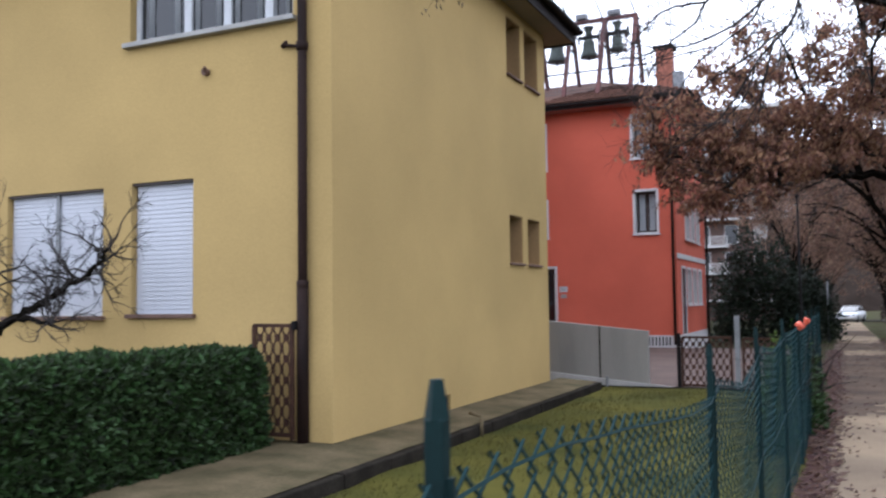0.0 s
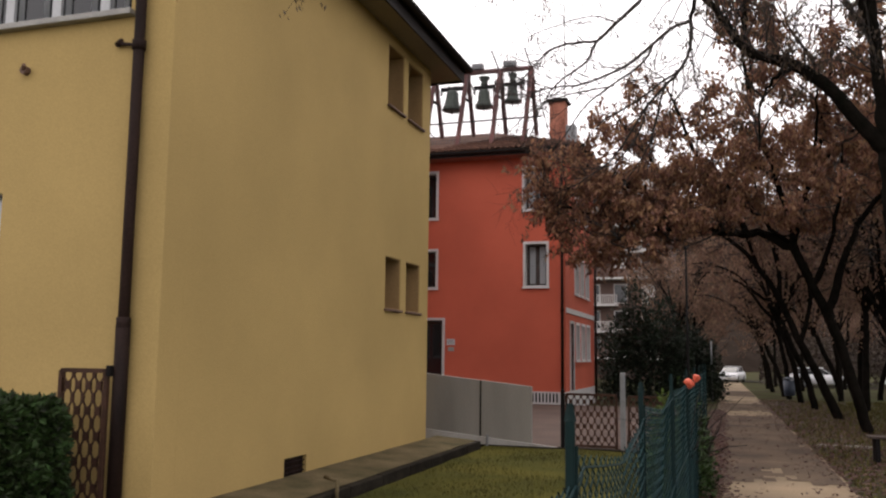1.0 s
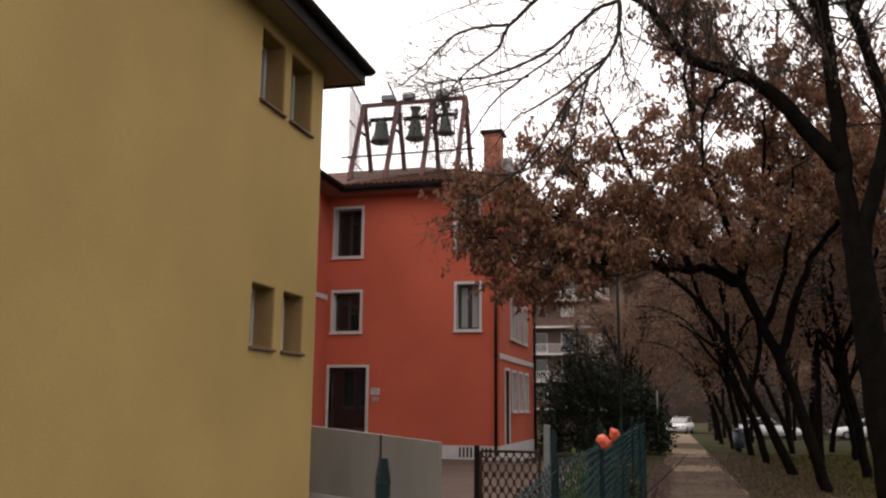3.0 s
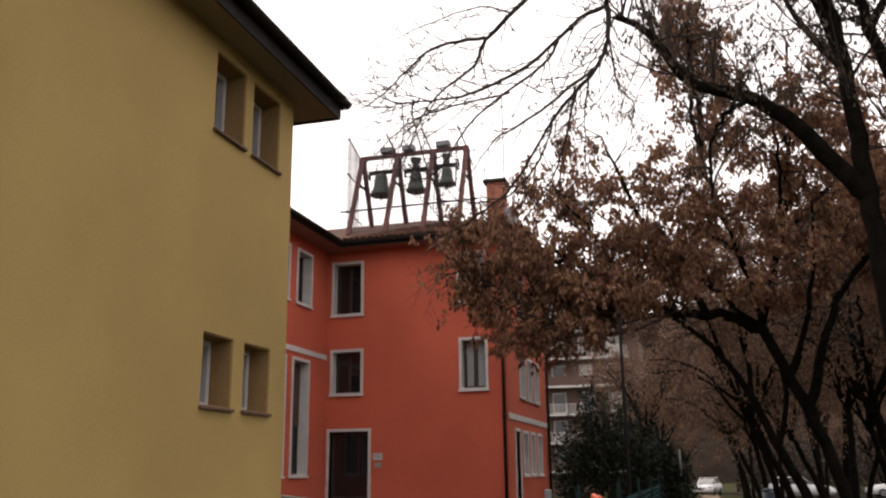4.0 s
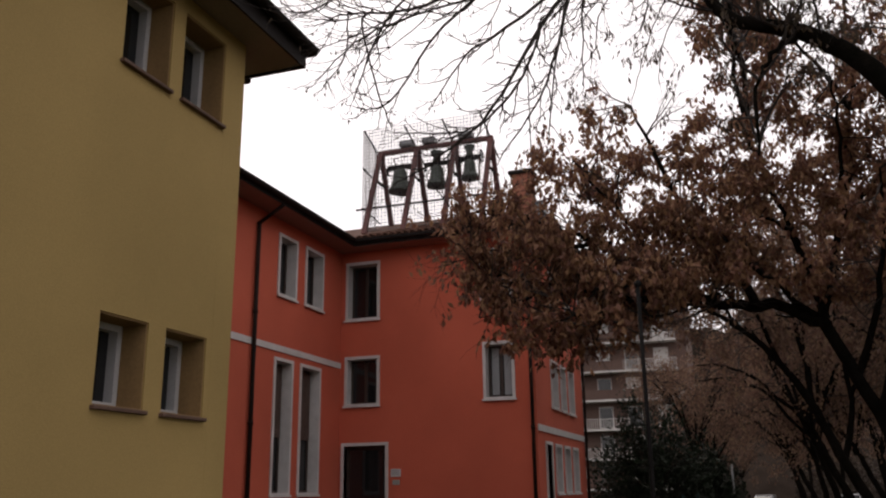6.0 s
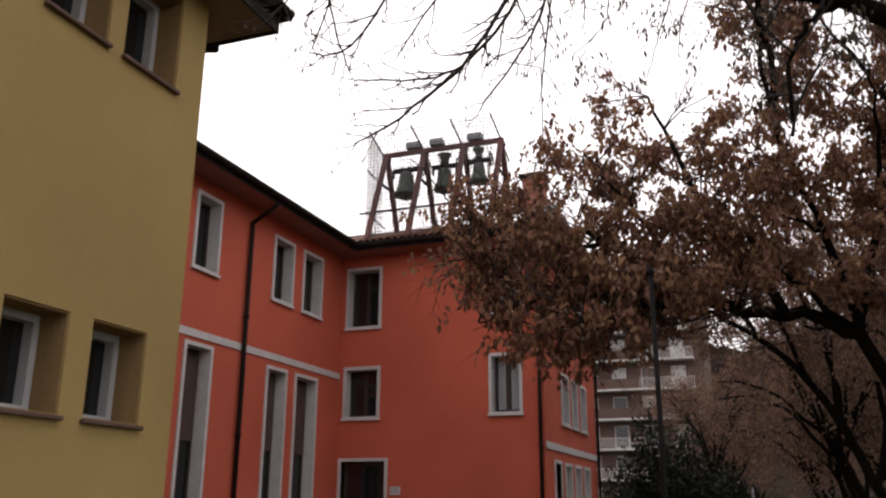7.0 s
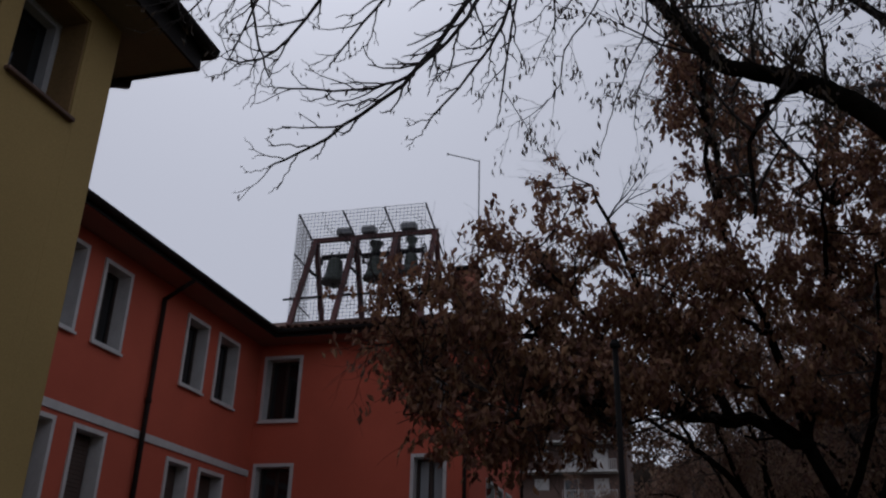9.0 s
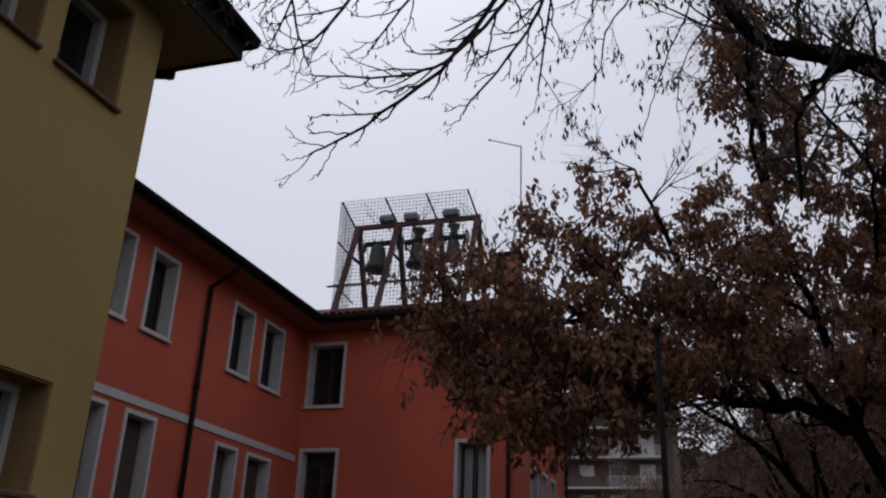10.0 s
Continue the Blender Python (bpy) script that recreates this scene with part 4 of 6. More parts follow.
POSTS = (1.52, 4.05, 5.95, 8.05, 10.2, 12.3, 14.4, 16.5, 18.6)


def fx(y):
    """The fence's line, which runs slightly off the path's."""
    return -0.69 + 0.028 * max(0.0, 4.05 - y) + 0.008 * max(0.0, min(y - 6.0, 5.0))


def fence():
    f = thing("wire_fence", (-1.05, 9, 0), "green plastic-coated wire mesh fence on iron posts", "fence")

    def top(y):
        line = [(1.2, 1.53), (1.85, 1.53), (2.05, 1.51), (2.3, 1.49), (2.75, 1.445), (3.3, 1.39), (4.0, 1.35), (4.1, 1.41), (5.1, 1.30), (5.9, 1.38), (6.0, 1.43), (7.0, 1.36), (8.1, 1.41), (19.0, 1.40)]
        for (a, za), (b, zb) in zip(line, line[1:]):
            if y <= b:
                return za + (zb - za) * (y - a) / (b - a)
        return 1.40
    for k, y in enumerate(POSTS):
        h = 1.635 if y < 3 else 1.545
        x = fx(y)
        p = part("post", box(x - 0.011, x + 0.011, y - 0.011, y + 0.011, -0.2, h - 0.04, 0.003), M_FPOST, f, "dark green iron post")
        part("post_tip", rod((x, y, h - 0.042), (x, y, h), 0.015, 4, None, 0.008), M_FPOST, p)
        part("web", box(x + 0.011, x + 0.019, y - 0.004, y + 0.004, -0.2, h - 0.1), M_FPOST, p)
    vs, fs = [], []

    def wire(p, q, r):
        a = (q - p).normalized()
        u = a.orthogonal().normalized() * r
        v = a.cross(u)
        k = len(vs)
        for e in (p, q):
            for t in (0, 1.571, 3.142, 4.712):
                vs.append(e + u * math.cos(t) + v * math.sin(t))
        for t in range(4):
            fs.append((k + t, k + (t + 1) % 4, k + 4 + (t + 1) % 4, k + 4 + t))
    y, n = 1.2, 0
    while y < 18.6:
        step = 0.05
        z, s, last = top(y) + 0.005, (1 if n % 2 else -1), None
        while z > 0.02:
            wob = 0.03 * noise.noise((y * 0.9, z * 1.3, 4))
            p = Vector((fx(y) + wob + 0.005 * s, y + s * step / 2 + 0.006 * noise.noise((y * 2, z * 3, 8)), z))
            if last is not None:
                wire(last, p, 0.0027)
            last, s, z = p, -s, z - 0.05
        y += step
        n += 1
    tagged(part_raw("mesh", vs, fs, M_FENCE, f, "diamond mesh of green coated wire"), kind="stuff")
    for zz in (-0.02, -0.6, -1.12):
        line = [Vector((fx(y) + 0.012, y, top(y) + zz + 0.01 * noise.noise((y * 3, zz, 0)))) for y in [1.2 + 0.25 * k for k in range(70)]]
        strand = ([], [])
        Wood(1).tube(line, [0.0032] * len(line), 4, strand)
        part_raw("tension_wire", *strand, M_FENCE, f)
    return f


def bench():
    b = thing("bench", (2.55, 18.3, gz(18)), "weathered dark wooden park bench on grey legs", "bench")
    z = gz(18)
    for k in range(4):
        part("slat", box(1.95, 3.45, 18.05 + 0.11 * k, 18.14 + 0.11 * k, z + 0.40, z + 0.435, 0.006), M_DARKWOOD, b)
    for x in (2.05, 3.32):
        part("leg", box(x, x + 0.07, 18.08, 18.44, z - 0.05, z + 0.40, 0.01), M_IRON, b)


def sign_post():
    z = gz(42)
    p = thing("sign_post", (-0.81, 42.4, z), "thin grey post beside the avenue path", "post")
    part("post", rod((-0.81, 42.4, z - 0.1), (-0.81, 42.4, z + 2.6), 0.035, 8), M_GREYMETAL, p, smooth=True)
    part("cap", lathe([(0.04, 0), (0.045, 0.03), (0.01, 0.05)], (-0.81, 42.4, z + 2.6), 10), M_GREYMETAL, p)


def litter_bin():
    z = gz(45)
    b = thing("litter_bin", (2.55, 45, z), "dark blue litter bin on a post", "litter bin")
    part("drum", lathe([(0.20, 0.25), (0.24, 0.27), (0.27, 0.95), (0.25, 0.95), (0.22, 0.30)], (2.55, 45, z), 16), M_BIN, b, smooth=True)
    part("lid", lathe([(0.28, 0.98), (0.29, 1.02), (0.10, 1.10)], (2.55, 45, z), 16), M_BIN, b)
    part("post", rod((2.55, 45.25, z - 0.1), (2.55, 45.25, z + 1.1), 0.03, 8), M_IRON, b)


def car(at, turn, label, s=1.0):
    """A parked estate car: body shell, glasshouse, wheels and lights."""
    c = thing("car", at, label, "car", "parked cars")
    m = Matrix.Translation(at) @ Matrix.Rotation(turn, 4, "Z")

    def tr(bm):
        bmesh.ops.transform(bm, matrix=m, verts=bm.verts)
        return bm

    def loft(secs):
        bm = bmesh.new()
        rings = [[bm.verts.new(p) for p in sec] for sec in secs]
        for a, b in zip(rings, rings[1:]):
            for k in range(len(a)):
                j = (k + 1) % len(a)
                bm.faces.new((a[k], a[j], b[j], b[k]))
        bm.faces.new(rings[0])
        bm.faces.new(rings[-1])
        return tr(bm)
    prof = [(-2.2, 0.35, 0.85), (-2.1, 0.25, 0.98), (-1.2, 0.22, 1.0), (0.9, 0.22, 0.95), (1.9, 0.24, 0.80), (2.2, 0.35, 0.62)]
    body = part("body", loft([[(x, -0.85, lo), (x, -0.88, (lo + hi) / 2), (x, -0.80, hi), (x, 0.80, hi), (x, 0.88, (lo + hi) / 2), (x, 0.85, lo)] for x, lo, hi in prof]), M_CARWHITE, c, "white painted body", True)
    gp = [(-2.05, 0.97, 1.05), (-1.7, 0.97, 1.45), (0.1, 0.97, 1.47), (1.0, 0.93, 0.98)]
    part("glasshouse", loft([[(x, -0.76, lo), (x, -0.62, hi), (x, 0.62, hi), (x, 0.76, lo)] for x, lo, hi in gp]), M_GLASS, c)
    part("roof_panel", loft([[(x, -0.63, h), (x, -0.6, h + 0.04), (x, 0.6, h + 0.04), (x, 0.63, h)] for x, h in ((-1.8, 1.43), (-0.8, 1.47), (0.15, 1.465))]), M_CARWHITE, c)
    for x in (-1.4, -0.4, 0.6):
        for s_ in (-1, 1):
            part("pillar", tr(bar((x, s_ * 0.765, 0.97), (x - (0.0 if x < 0.5 else 0.55), s_ * 0.63, 1.45), 0.06, 0.03)), M_CARWHITE, c)
    for x in (-1.35, 1.35):
        for y in (-0.80, 0.80):
            w = part("wheel", tr(rod((x, y - 0.1, 0.31), (x, y + 0.1, 0.31), 0.31, 18)), M_RUBBER, c, "black tyre", True)
            part("rim", tr(rod((x, y * 1.13 - 0.02, 0.31), (x, y * 1.13 + 0.02, 0.31), 0.2, 14)), M_GREYMETAL, w)
    for y in (-0.65, 0.65):
        part("headlight", tr(box(2.08, 2.2, y - 0.15, y + 0.15, 0.58, 0.72, 0.02)), M_GREYMETAL, c)
        part("rear_light", tr(box(-2.2, -2.1, y - 0.12, y + 0.12, 0.75, 0.95, 0.02)), M_RUST, c)
    return c


def apartments():
    a = thing("apartment_block", (-16, 104, gz(100)), "brown apartment block with long white balconies", "apartment building")
    x0, x1, y0 = -34.0, -5.5, 100.0
    levels = [1.5 + 2.95 * k for k in range(7)]
    bays = [x0 + 1.2 + 3.0 * k for k in range(9)]
    holes = [(u, u + 1.5, z + 0.1, z + 2.3) for z in levels for u in bays]
    part("wall", wall("y", y0, 1, x0, x1, -2, 22.3, holes, 0.4), M_APT, a)
    part("wall", wall("x", x1, -1, y0 + 0.002, y0 + 12, -2, 22.3, [], 0.4), M_APT, a)
    part("wall", wall("x", x0, 1, y0 + 0.002, y0 + 12, -2, 22.3, [], 0.4), M_APT, a)
    part("wall", wall("y", y0 + 12, -1, x0, x1, -2, 22.3, [], 0.4), M_APT, a)
    part("roof", box(x0 - 0.5, x1 + 0.5, y0 - 0.5, y0 + 12.5, 22.3, 22.7), M_APTWHITE, a)
    rng = random.Random(8)
    for k, z in enumerate(levels):
        for u in bays:
            win = part("window", casing("y", y0, 1, u, u + 1.5, z + 0.1, z + 2.3, 0.1, 0.1, 0.2), M_APTWHITE, a)
            part("pane", slab("y", y0, 1, u + 0.1, u + 1.4, z + 0.2, z + 2.2, 0.14, 0.16), M_GLASS, win)
            if rng.random() < 0.45:
                part("blind", slab("y", y0, 1, u + 0.1, u + 1.4, z + rng.choice((0.2, 1.2)), z + 2.2, 0.10, 0.13), M_APTWHITE, win)
        end = -4.2 if k == 3 else -11.3 if k in (1, 2) else -6.4
        b = part("balcony", box(x0, end, y0 - 1.5, y0 - 0.002, z - 0.22, z - 0.02), M_APTWHITE, a, "white balcony slab")
        part("front_panel", box(x0, end - 5.4, y0 - 1.5, y0 - 1.42, z, z + 0.95), M_APT, b)
        for j in range(26):
            x = end - 5.4 + 5.35 * j / 25
            part("baluster", box(x - 0.03, x + 0.03, y0 - 1.48, y0 - 1.44, z - 0.02, z + 0.95), M_APTWHITE, b)
        part("handrail", box(end - 5.4, end, y0 - 1.5, y0 - 1.42, z + 0.951, z + 1.0), M_APTWHITE, b)
    return a


def hill():
    vs, fs = [], []
    nx, ny = 150, 12
    rng = random.Random(2)
    for j in range(ny + 1):
        for i in range(nx + 1):
            x = -260 + 640 * i / nx
            y = 170 + 110 * j / ny
            t = j / ny
            z = (46 + 7 * noise.noise((x * 0.006, 3, 0)) + 0.06 * max(0, x)) * math.sin(min(1, t * 1.25) * 1.571)
            z += (2.2 * noise.noise((x * 0.11, y * 0.11, 1)) + 2.0 * noise.noise((x * 0.4, y * 0.4, 5))) * (0.3 + t)
            vs.append((x, y, z - 3))
    for j in range(ny):
        for i in range(nx):
            k = j * (nx + 1) + i
            fs.append((k, k + 1, k + nx + 2, k + nx + 1))
    tagged(part_raw("backdrop", vs, fs, M_HILL), "distant hill covered in bare winter woods", "hill", kind="structure")


# ---- trees and shrubs ----
class Wood:
    """Collects tapered tubes for a tree's wood and the places where its leaves hang."""

    def __init__(self, seed):
        self.rng = random.Random(seed)
        self.thick, self.thin, self.tips = ([], []), ([], []), []

    def tube(self, pts, radii, sides, store):
        vs, fs = store
        prev = None
        ref = Vector((0.31, 0.17, 0.93))
        for i, p in enumerate(pts):
            d = (pts[min(i + 1, len(pts) - 1)] - pts[max(i - 1, 0)])
            d = d.normalized() if d.length > 1e-6 else Vector((0, 0, 1))
            u = d.cross(ref)
            u = (u if u.length > 1e-3 else d.orthogonal()).normalized()
            v = d.cross(u)
            k = len(vs)
            for s in range(sides):
                a = 2 * math.pi * s / sides
                vs.append(p + (u * math.cos(a) + v * math.sin(a)) * radii[i])
            if prev is not None:
                for s in range(sides):
                    t = (s + 1) % sides
                    fs.append((prev + s, prev + t, k + t, k + s))
            prev = k

    def curve(self, ctrl, r0, r1, sides=8, wob=0.06, n=None, thick=True):
        """A limb through the control points, with small wobbles. Returns its points and radii."""
        c = [Vector(p) for p in ctrl]
        pts = []
        m = n or 5
        for i in range(len(c) - 1):
            p0, p1, p2, p3 = c[max(i - 1, 0)], c[i], c[i + 1], c[min(i + 2, len(c) - 1)]
            for k in range(m):
                t = k / m
                pts.append(0.5 * ((2 * p1) + (p2 - p0) * t + (2 * p0 - 5 * p1 + 4 * p2 - p3) * t * t + (3 * p1 - p0 - 3 * p2 + p3) * t ** 3))
        pts.append(c[-1])
        for p in pts[1:-1]:
            p += Vector([self.rng.uniform(-wob, wob) for _ in range(3)])
        radii = [r0 + (r1 - r0) * i / (len(pts) - 1) for i in range(len(pts))]
        self.tube(pts, radii, sides, self.thick if thick else self.thin)
        return pts, radii

    def grow(self, p, d, length, r, depth, droop=0.0, up=0.0, spread=0.9, kids=4, wander=0.25, shrink=0.62, tips=True):
        rng = self.rng
        n = max(3, min(8, int(length / 0.22)))
        pts, cur, dirv = [p.copy()], p.copy(), d.normalized()
        step = length / n
        for i in range(n):
            dirv = (dirv + Vector([rng.uniform(-wander, wander) for _ in range(3)]) + Vector((0, 0, -droop * (i / n) + up * (i / n)))).normalized()
            cur = cur + dirv * step
            pts.append(cur.copy())
        radii = [r * (1 - 0.62 * i / n) for i in range(n + 1)]
        self.tube(pts, radii, 5 if r > 0.02 else 3, self.thick if r > 0.03 else self.thin)
        if depth <= 0:
            if tips:
                self.tips += [(q.copy(), dirv.copy()) for q in pts[len(pts) // 3:]]
            return
        if depth == 1 and tips:
            self.tips += [(q.copy(), dirv.copy()) for q in pts[len(pts) // 2:]]
        for k in range(kids):
            t = rng.uniform(0.25, 1.0)
            i = min(n - 1, int(t * n))
            q = pts[i].lerp(pts[i + 1], t * n - i)
            o = Vector([rng.uniform(-1, 1) for _ in range(3)])
            nd = ((pts[i + 1] - pts[i]).normalized() + o * spread).normalized()
            self.grow(q, nd, length * shrink * rng.uniform(0.7, 1.2), max(0.004, radii[i] * 0.6), depth - 1, droop, up, spread, kids, wander, shrink, tips)

    def leaves(self, per, size, jitter, hang=0.7, keep=1.0, w=0.42):
        """Drooping leaf blades round every tip."""
        rng = self.rng
        vs, fs = [], []
        for p, d in self.tips:
            if rng.random() > keep:
                continue
            for _ in range(per):
                c = p + Vector([rng.gauss(0, jitter) for _ in range(3)])
                a = Vector((rng.uniform(-1, 1), rng.uniform(-1, 1), rng.uniform(-1, 0.4) - hang)).normalized()
                s = size * rng.uniform(0.6, 1.35)
                b = a.cross(Vector((rng.uniform(-1, 1), rng.uniform(-1, 1), rng.uniform(-1, 1)))).normalized() * s * w
                nrm = a.cross(b).normalized() * s * 0.16
                k = len(vs)
                vs += [c, c + a * s * 0.5 + b * 0.5 + nrm, c + a * s, c + a * s * 0.5 - b * 0.5 + nrm]
                fs.append((k, k + 1, k + 2, k + 3))
        return vs, fs

    def build(self, name, at, label, category, leaves=None, leaf_mat=None, group="", leaf_name="leaves", leaf_label=""):
        t = thing(name, at, label, category, group)
        part_raw("trunk", *self.thick, M_BARK, t, "dark rough bark", True)
        if self.thin[0]:
            tagged(part_raw("crown", *self.thin, M_TWIG, t), kind="stuff")
        if leaves and leaves[0]:
            tagged(part_raw(leaf_name, *leaves, leaf_mat, t, leaf_label), kind="stuff")
        return t


def bare_tree():
    """The nearest avenue tree: forked trunk, one thick bent limb and a long drooping spray over the path."""
    w = Wood(11)
    z0 = gz(19.5)
    w.curve([(3.1, 19.5, z0 - 0.2), (2.97, 19.45, 1.3), (2.82, 19.4, 3.3), (2.73, 19.4, 4.4)], 0.27, 0.20, 12, 0.02)
    left, lr = w.curve([(2.72, 19.4, 4.2), (2.64, 19.4, 5.6), (2.60, 19.4, 7.0), (2.45, 19.4, 8.65), (2.12, 19.4, 9.8), (1.7, 19.3, 11.4), (1.5, 19.2, 13.0)], 0.155, 0.05, 10, 0.03)
    right, rr = w.curve([(2.77, 19.4, 3.8), (2.95, 19.4, 4.7), (3.21, 19.4, 5.58), (3.36, 19.4, 6.41), (3.07, 19.4, 7.83), (2.86, 19.4, 9.07), (2.75, 19.5, 11.0), (3.0, 19.6, 13.0)], 0.15, 0.045, 10, 0.02)
    fan, _ = w.curve([(3.0, 19.4, 8.2), (3.5, 19.6, 9.0), (4.2, 19.9, 9.9), (5.0, 20.2, 11.2)], 0.08, 0.025, 7, 0.03)
    back, _ = w.curve([(2.55, 19.4, 7.6), (2.2, 20.4, 8.9), (2.0, 21.4, 10.4), (2.1, 22.0, 12.0)], 0.07, 0.02, 7, 0.03)
    limb, br = w.curve([(2.62, 19.4, 5.55), (2.1, 19.35, 6.22), (1.72, 19.3, 6.75), (1.22, 19.3, 7.18), (0.74, 19.3, 7.42), (0.24, 19.3, 7.66), (-0.12, 19.3, 8.25), (-0.46, 19.3, 8.73), (-0.85, 19.2, 8.95)], 0.15, 0.05, 9, 0.015)
    # sub-limb under the bend
    sub, _ = w.curve([(1.13, 19.3, 7.24), (0.72, 19.25, 6.98), (0.5, 19.2, 6.5), (0.42, 19.15, 5.6)], 0.05, 0.018, 6, 0.03)
    rng = w.rng
    for pts, a, b, n, ln in ((limb, 12, len(limb), 16, 1.1), (left, 10, len(left), 30, 1.6), (right, 12, len(right), 30, 1.6), (fan, 3, len(fan), 14, 1.4), (back, 4, len(back), 9, 1.3), (sub, 3, len(sub), 7, 0.8)):
        for _ in range(n):
            p = pts[rng.randrange(a, b)]
            w.grow(p, Vector((rng.uniform(-1, 1), rng.uniform(-1, 0.8), rng.uniform(0.0, 1.2))), ln * rng.uniform(0.6, 1.2), 0.022, 2, 0.0, 0.15, 0.7, 4, 0.22)
    for _ in range(26):
        p = limb[rng.randrange(len(limb) * 2 // 5, len(limb))]
        w.grow(p, Vector((rng.uniform(-0.35, 0.45), rng.uniform(-0.3, 0.6), 1.0)), rng.uniform(0.9, 1.9), 0.016, 1, 0.0, 0.1, 0.35, 4, 0.12, 0.5)
    w.tips = [t for t in w.tips if t[0].x < 3.2 and rng.random() < 0.3 and t[0].z < 11.5]
    pods = w.leaves(4, 0.105, 0.06, 1.2, 0.9, 0.36)
    w.tips = []
    # the spray: two boughs arching forward from the stems, their branches drooping in one sheet over the lawn
    w.curve([(2.60, 19.4, 7.4), (1.75, 18.2, 9.2), (0.75, 16.6, 9.3), (-0.1, 15.3, 8.2), (-0.5, 14.7, 7.2), (-0.66, 14.5, 6.5)], 0.07, 0.028, 7, 0.015)
    w.curve([(2.45, 19.4, 8.4), (1.5, 17.4, 10.2), (0.4, 15.6, 9.6), (-0.7, 14.7, 7.8), (-1.38, 14.5, 6.88)], 0.065, 0.026, 7, 0.015)
    lower = [(0.026, ((-0.66, 6.5), (-0.66, 6.17), (-0.81, 5.8), (-1.29, 5.31), (-1.75, 4.61), (-2.29, 4.22), (-2.64, 4.08))),
             (0.015, ((-0.81, 5.8), (-1.59, 5.28), (-1.96, 5.1), (-2.26, 4.69))),
             (0.012, ((-1.05, 5.59), (-1.21, 4.88), (-1.37, 4.51), (-1.66, 4.08))),
             (0.013, ((-1.29, 5.31), (-1.41, 4.88), (-1.68, 4.52), (-1.95, 4.36), (-2.5, 4.42))),
             (0.010, ((-1.0, 5.62), (-1.18, 5.12), (-1.32, 4.35))),
             (0.010, ((-0.66, 6.17), (-0.6, 5.58), (-0.45, 5.31), (-0.52, 5.02))),
             (0.009, ((-0.9, 5.72), (-0.95, 5.3), (-0.98, 4.62)))]
    upper = [(0.022, ((-0.66, 6.5), (-0.95, 6.42), (-1.56, 5.96), (-2.25, 5.73), (-2.63, 5.72), (-2.94, 14.3, 5.58), (-3.12, 14.1, 5.4))),
             (0.016, ((-1.2, 6.2), (-1.39, 5.9), (-2.13, 5.4), (-2.62, 4.78), (-2.93, 4.77))),
             (0.010, ((-1.76, 5.63), (-2.56, 5.52), (-2.95, 5.37), (-3.3, 5.05))),
             (0.010, ((-2.8, 5.7), (-2.86, 5.5), (-2.66, 4.79), (-2.5, 4.42))),
             (0.025, ((-1.38, 6.88), (-2.02, 6.34), (-2.18, 6.09), (-2.76, 5.68), (-3.1, 4.98))),
             (0.018, ((-2.02, 6.34), (-2.56, 6.33), (-2.89, 6.14), (-3.14, 14.3, 5.74), (-3.26, 14.1, 5.52))),
             (0.006, ((-2.94, 14.3, 5.58), (-2.86, 14.1, 5.07), (-2.95, 13.9, 4.7))),
             (0.010, ((-1.73, 6.6), (-2.2, 6.75), (-3.2, 6.5)))]

    def shoot(p, d, length, r, bend, kids):
        """A thin shoot that leaves its bough at a slant and curls gently."""
        n = 6
        pts = [p + d * (length * k / n) + bend * (length * (k / n) ** 2) + Vector([rng.uniform(-0.008, 0.008) for _ in range(3)]) for k in range(n + 1)]
        w.tube(pts, [r * (1 - 0.5 * k / n) for k in range(n + 1)], 3, w.thin)
        w.tips += [(pts[k].copy(), d.copy()) for k in (4, 6)]
        for j in range(kids):
            k = rng.randrange(2, n)
            q = (d + 2 * bend * (k / n)).normalized()
            o = Vector((-q.z, rng.uniform(-0.5, 0.5), q.x)) * (1 if j % 2 else -1)
            shoot(pts[k], (q + o * 0.55).normalized(), length * rng.uniform(0.3, 0.5), r * 0.7, bend, 0)

    for n, (r0, e) in enumerate(lower + upper):
        off = rng.uniform(-0.35, 0.35) if n else 0.12
        pts, rad = w.curve([q if len(q) == 3 else (q[0], 14.5 + off * k / len(e), q[1]) for k, q in enumerate(e)], r0 * 1.25, 0.0048, 6, 0.008, 5, False)
        dist, side = 0.0, 1
        for i in range(2, len(pts) - 1):
            dist += (pts[i] - pts[i - 1]).length
            if dist < 0.052:
                continue
            dist, side = 0.0, -side
            tan = (pts[i + 1] - pts[i - 1]).normalized()
            perp = Vector((-tan.z, rng.uniform(-0.5, 0.5), tan.x)) * side
            d = (tan * rng.uniform(0.7, 1.0) + perp * rng.uniform(0.35, 0.75)).normalized()
            high = pts[i].z > 5.5
            up = Vector((rng.uniform(-0.1, 0.1), 0, rng.uniform(0.1, 0.55) if high or rng.random() < 0.4 else rng.uniform(-0.12, 0.2)))
            shoot(pts[i], d, rng.uniform(0.3, 0.8) * (1.15 if high else 0.46), min(0.0082, rad[i] * 0.75), up, (3 if high else 1) if rng.random() < 0.5 else 2)
        shoot(pts[-1], (pts[-1] - pts[-3]).normalized(), 0.16, 0.004, Vector((0, 0, 0.2)), 1)
    w.tips = [t for t in w.tips if rng.random() < 0.20]
    v2, f2 = w.leaves(2, 0.045, 0.02, 2.0, 1.0, 0.30)
    # bunches of pods hanging from the bent limb's end
    w.tips = []
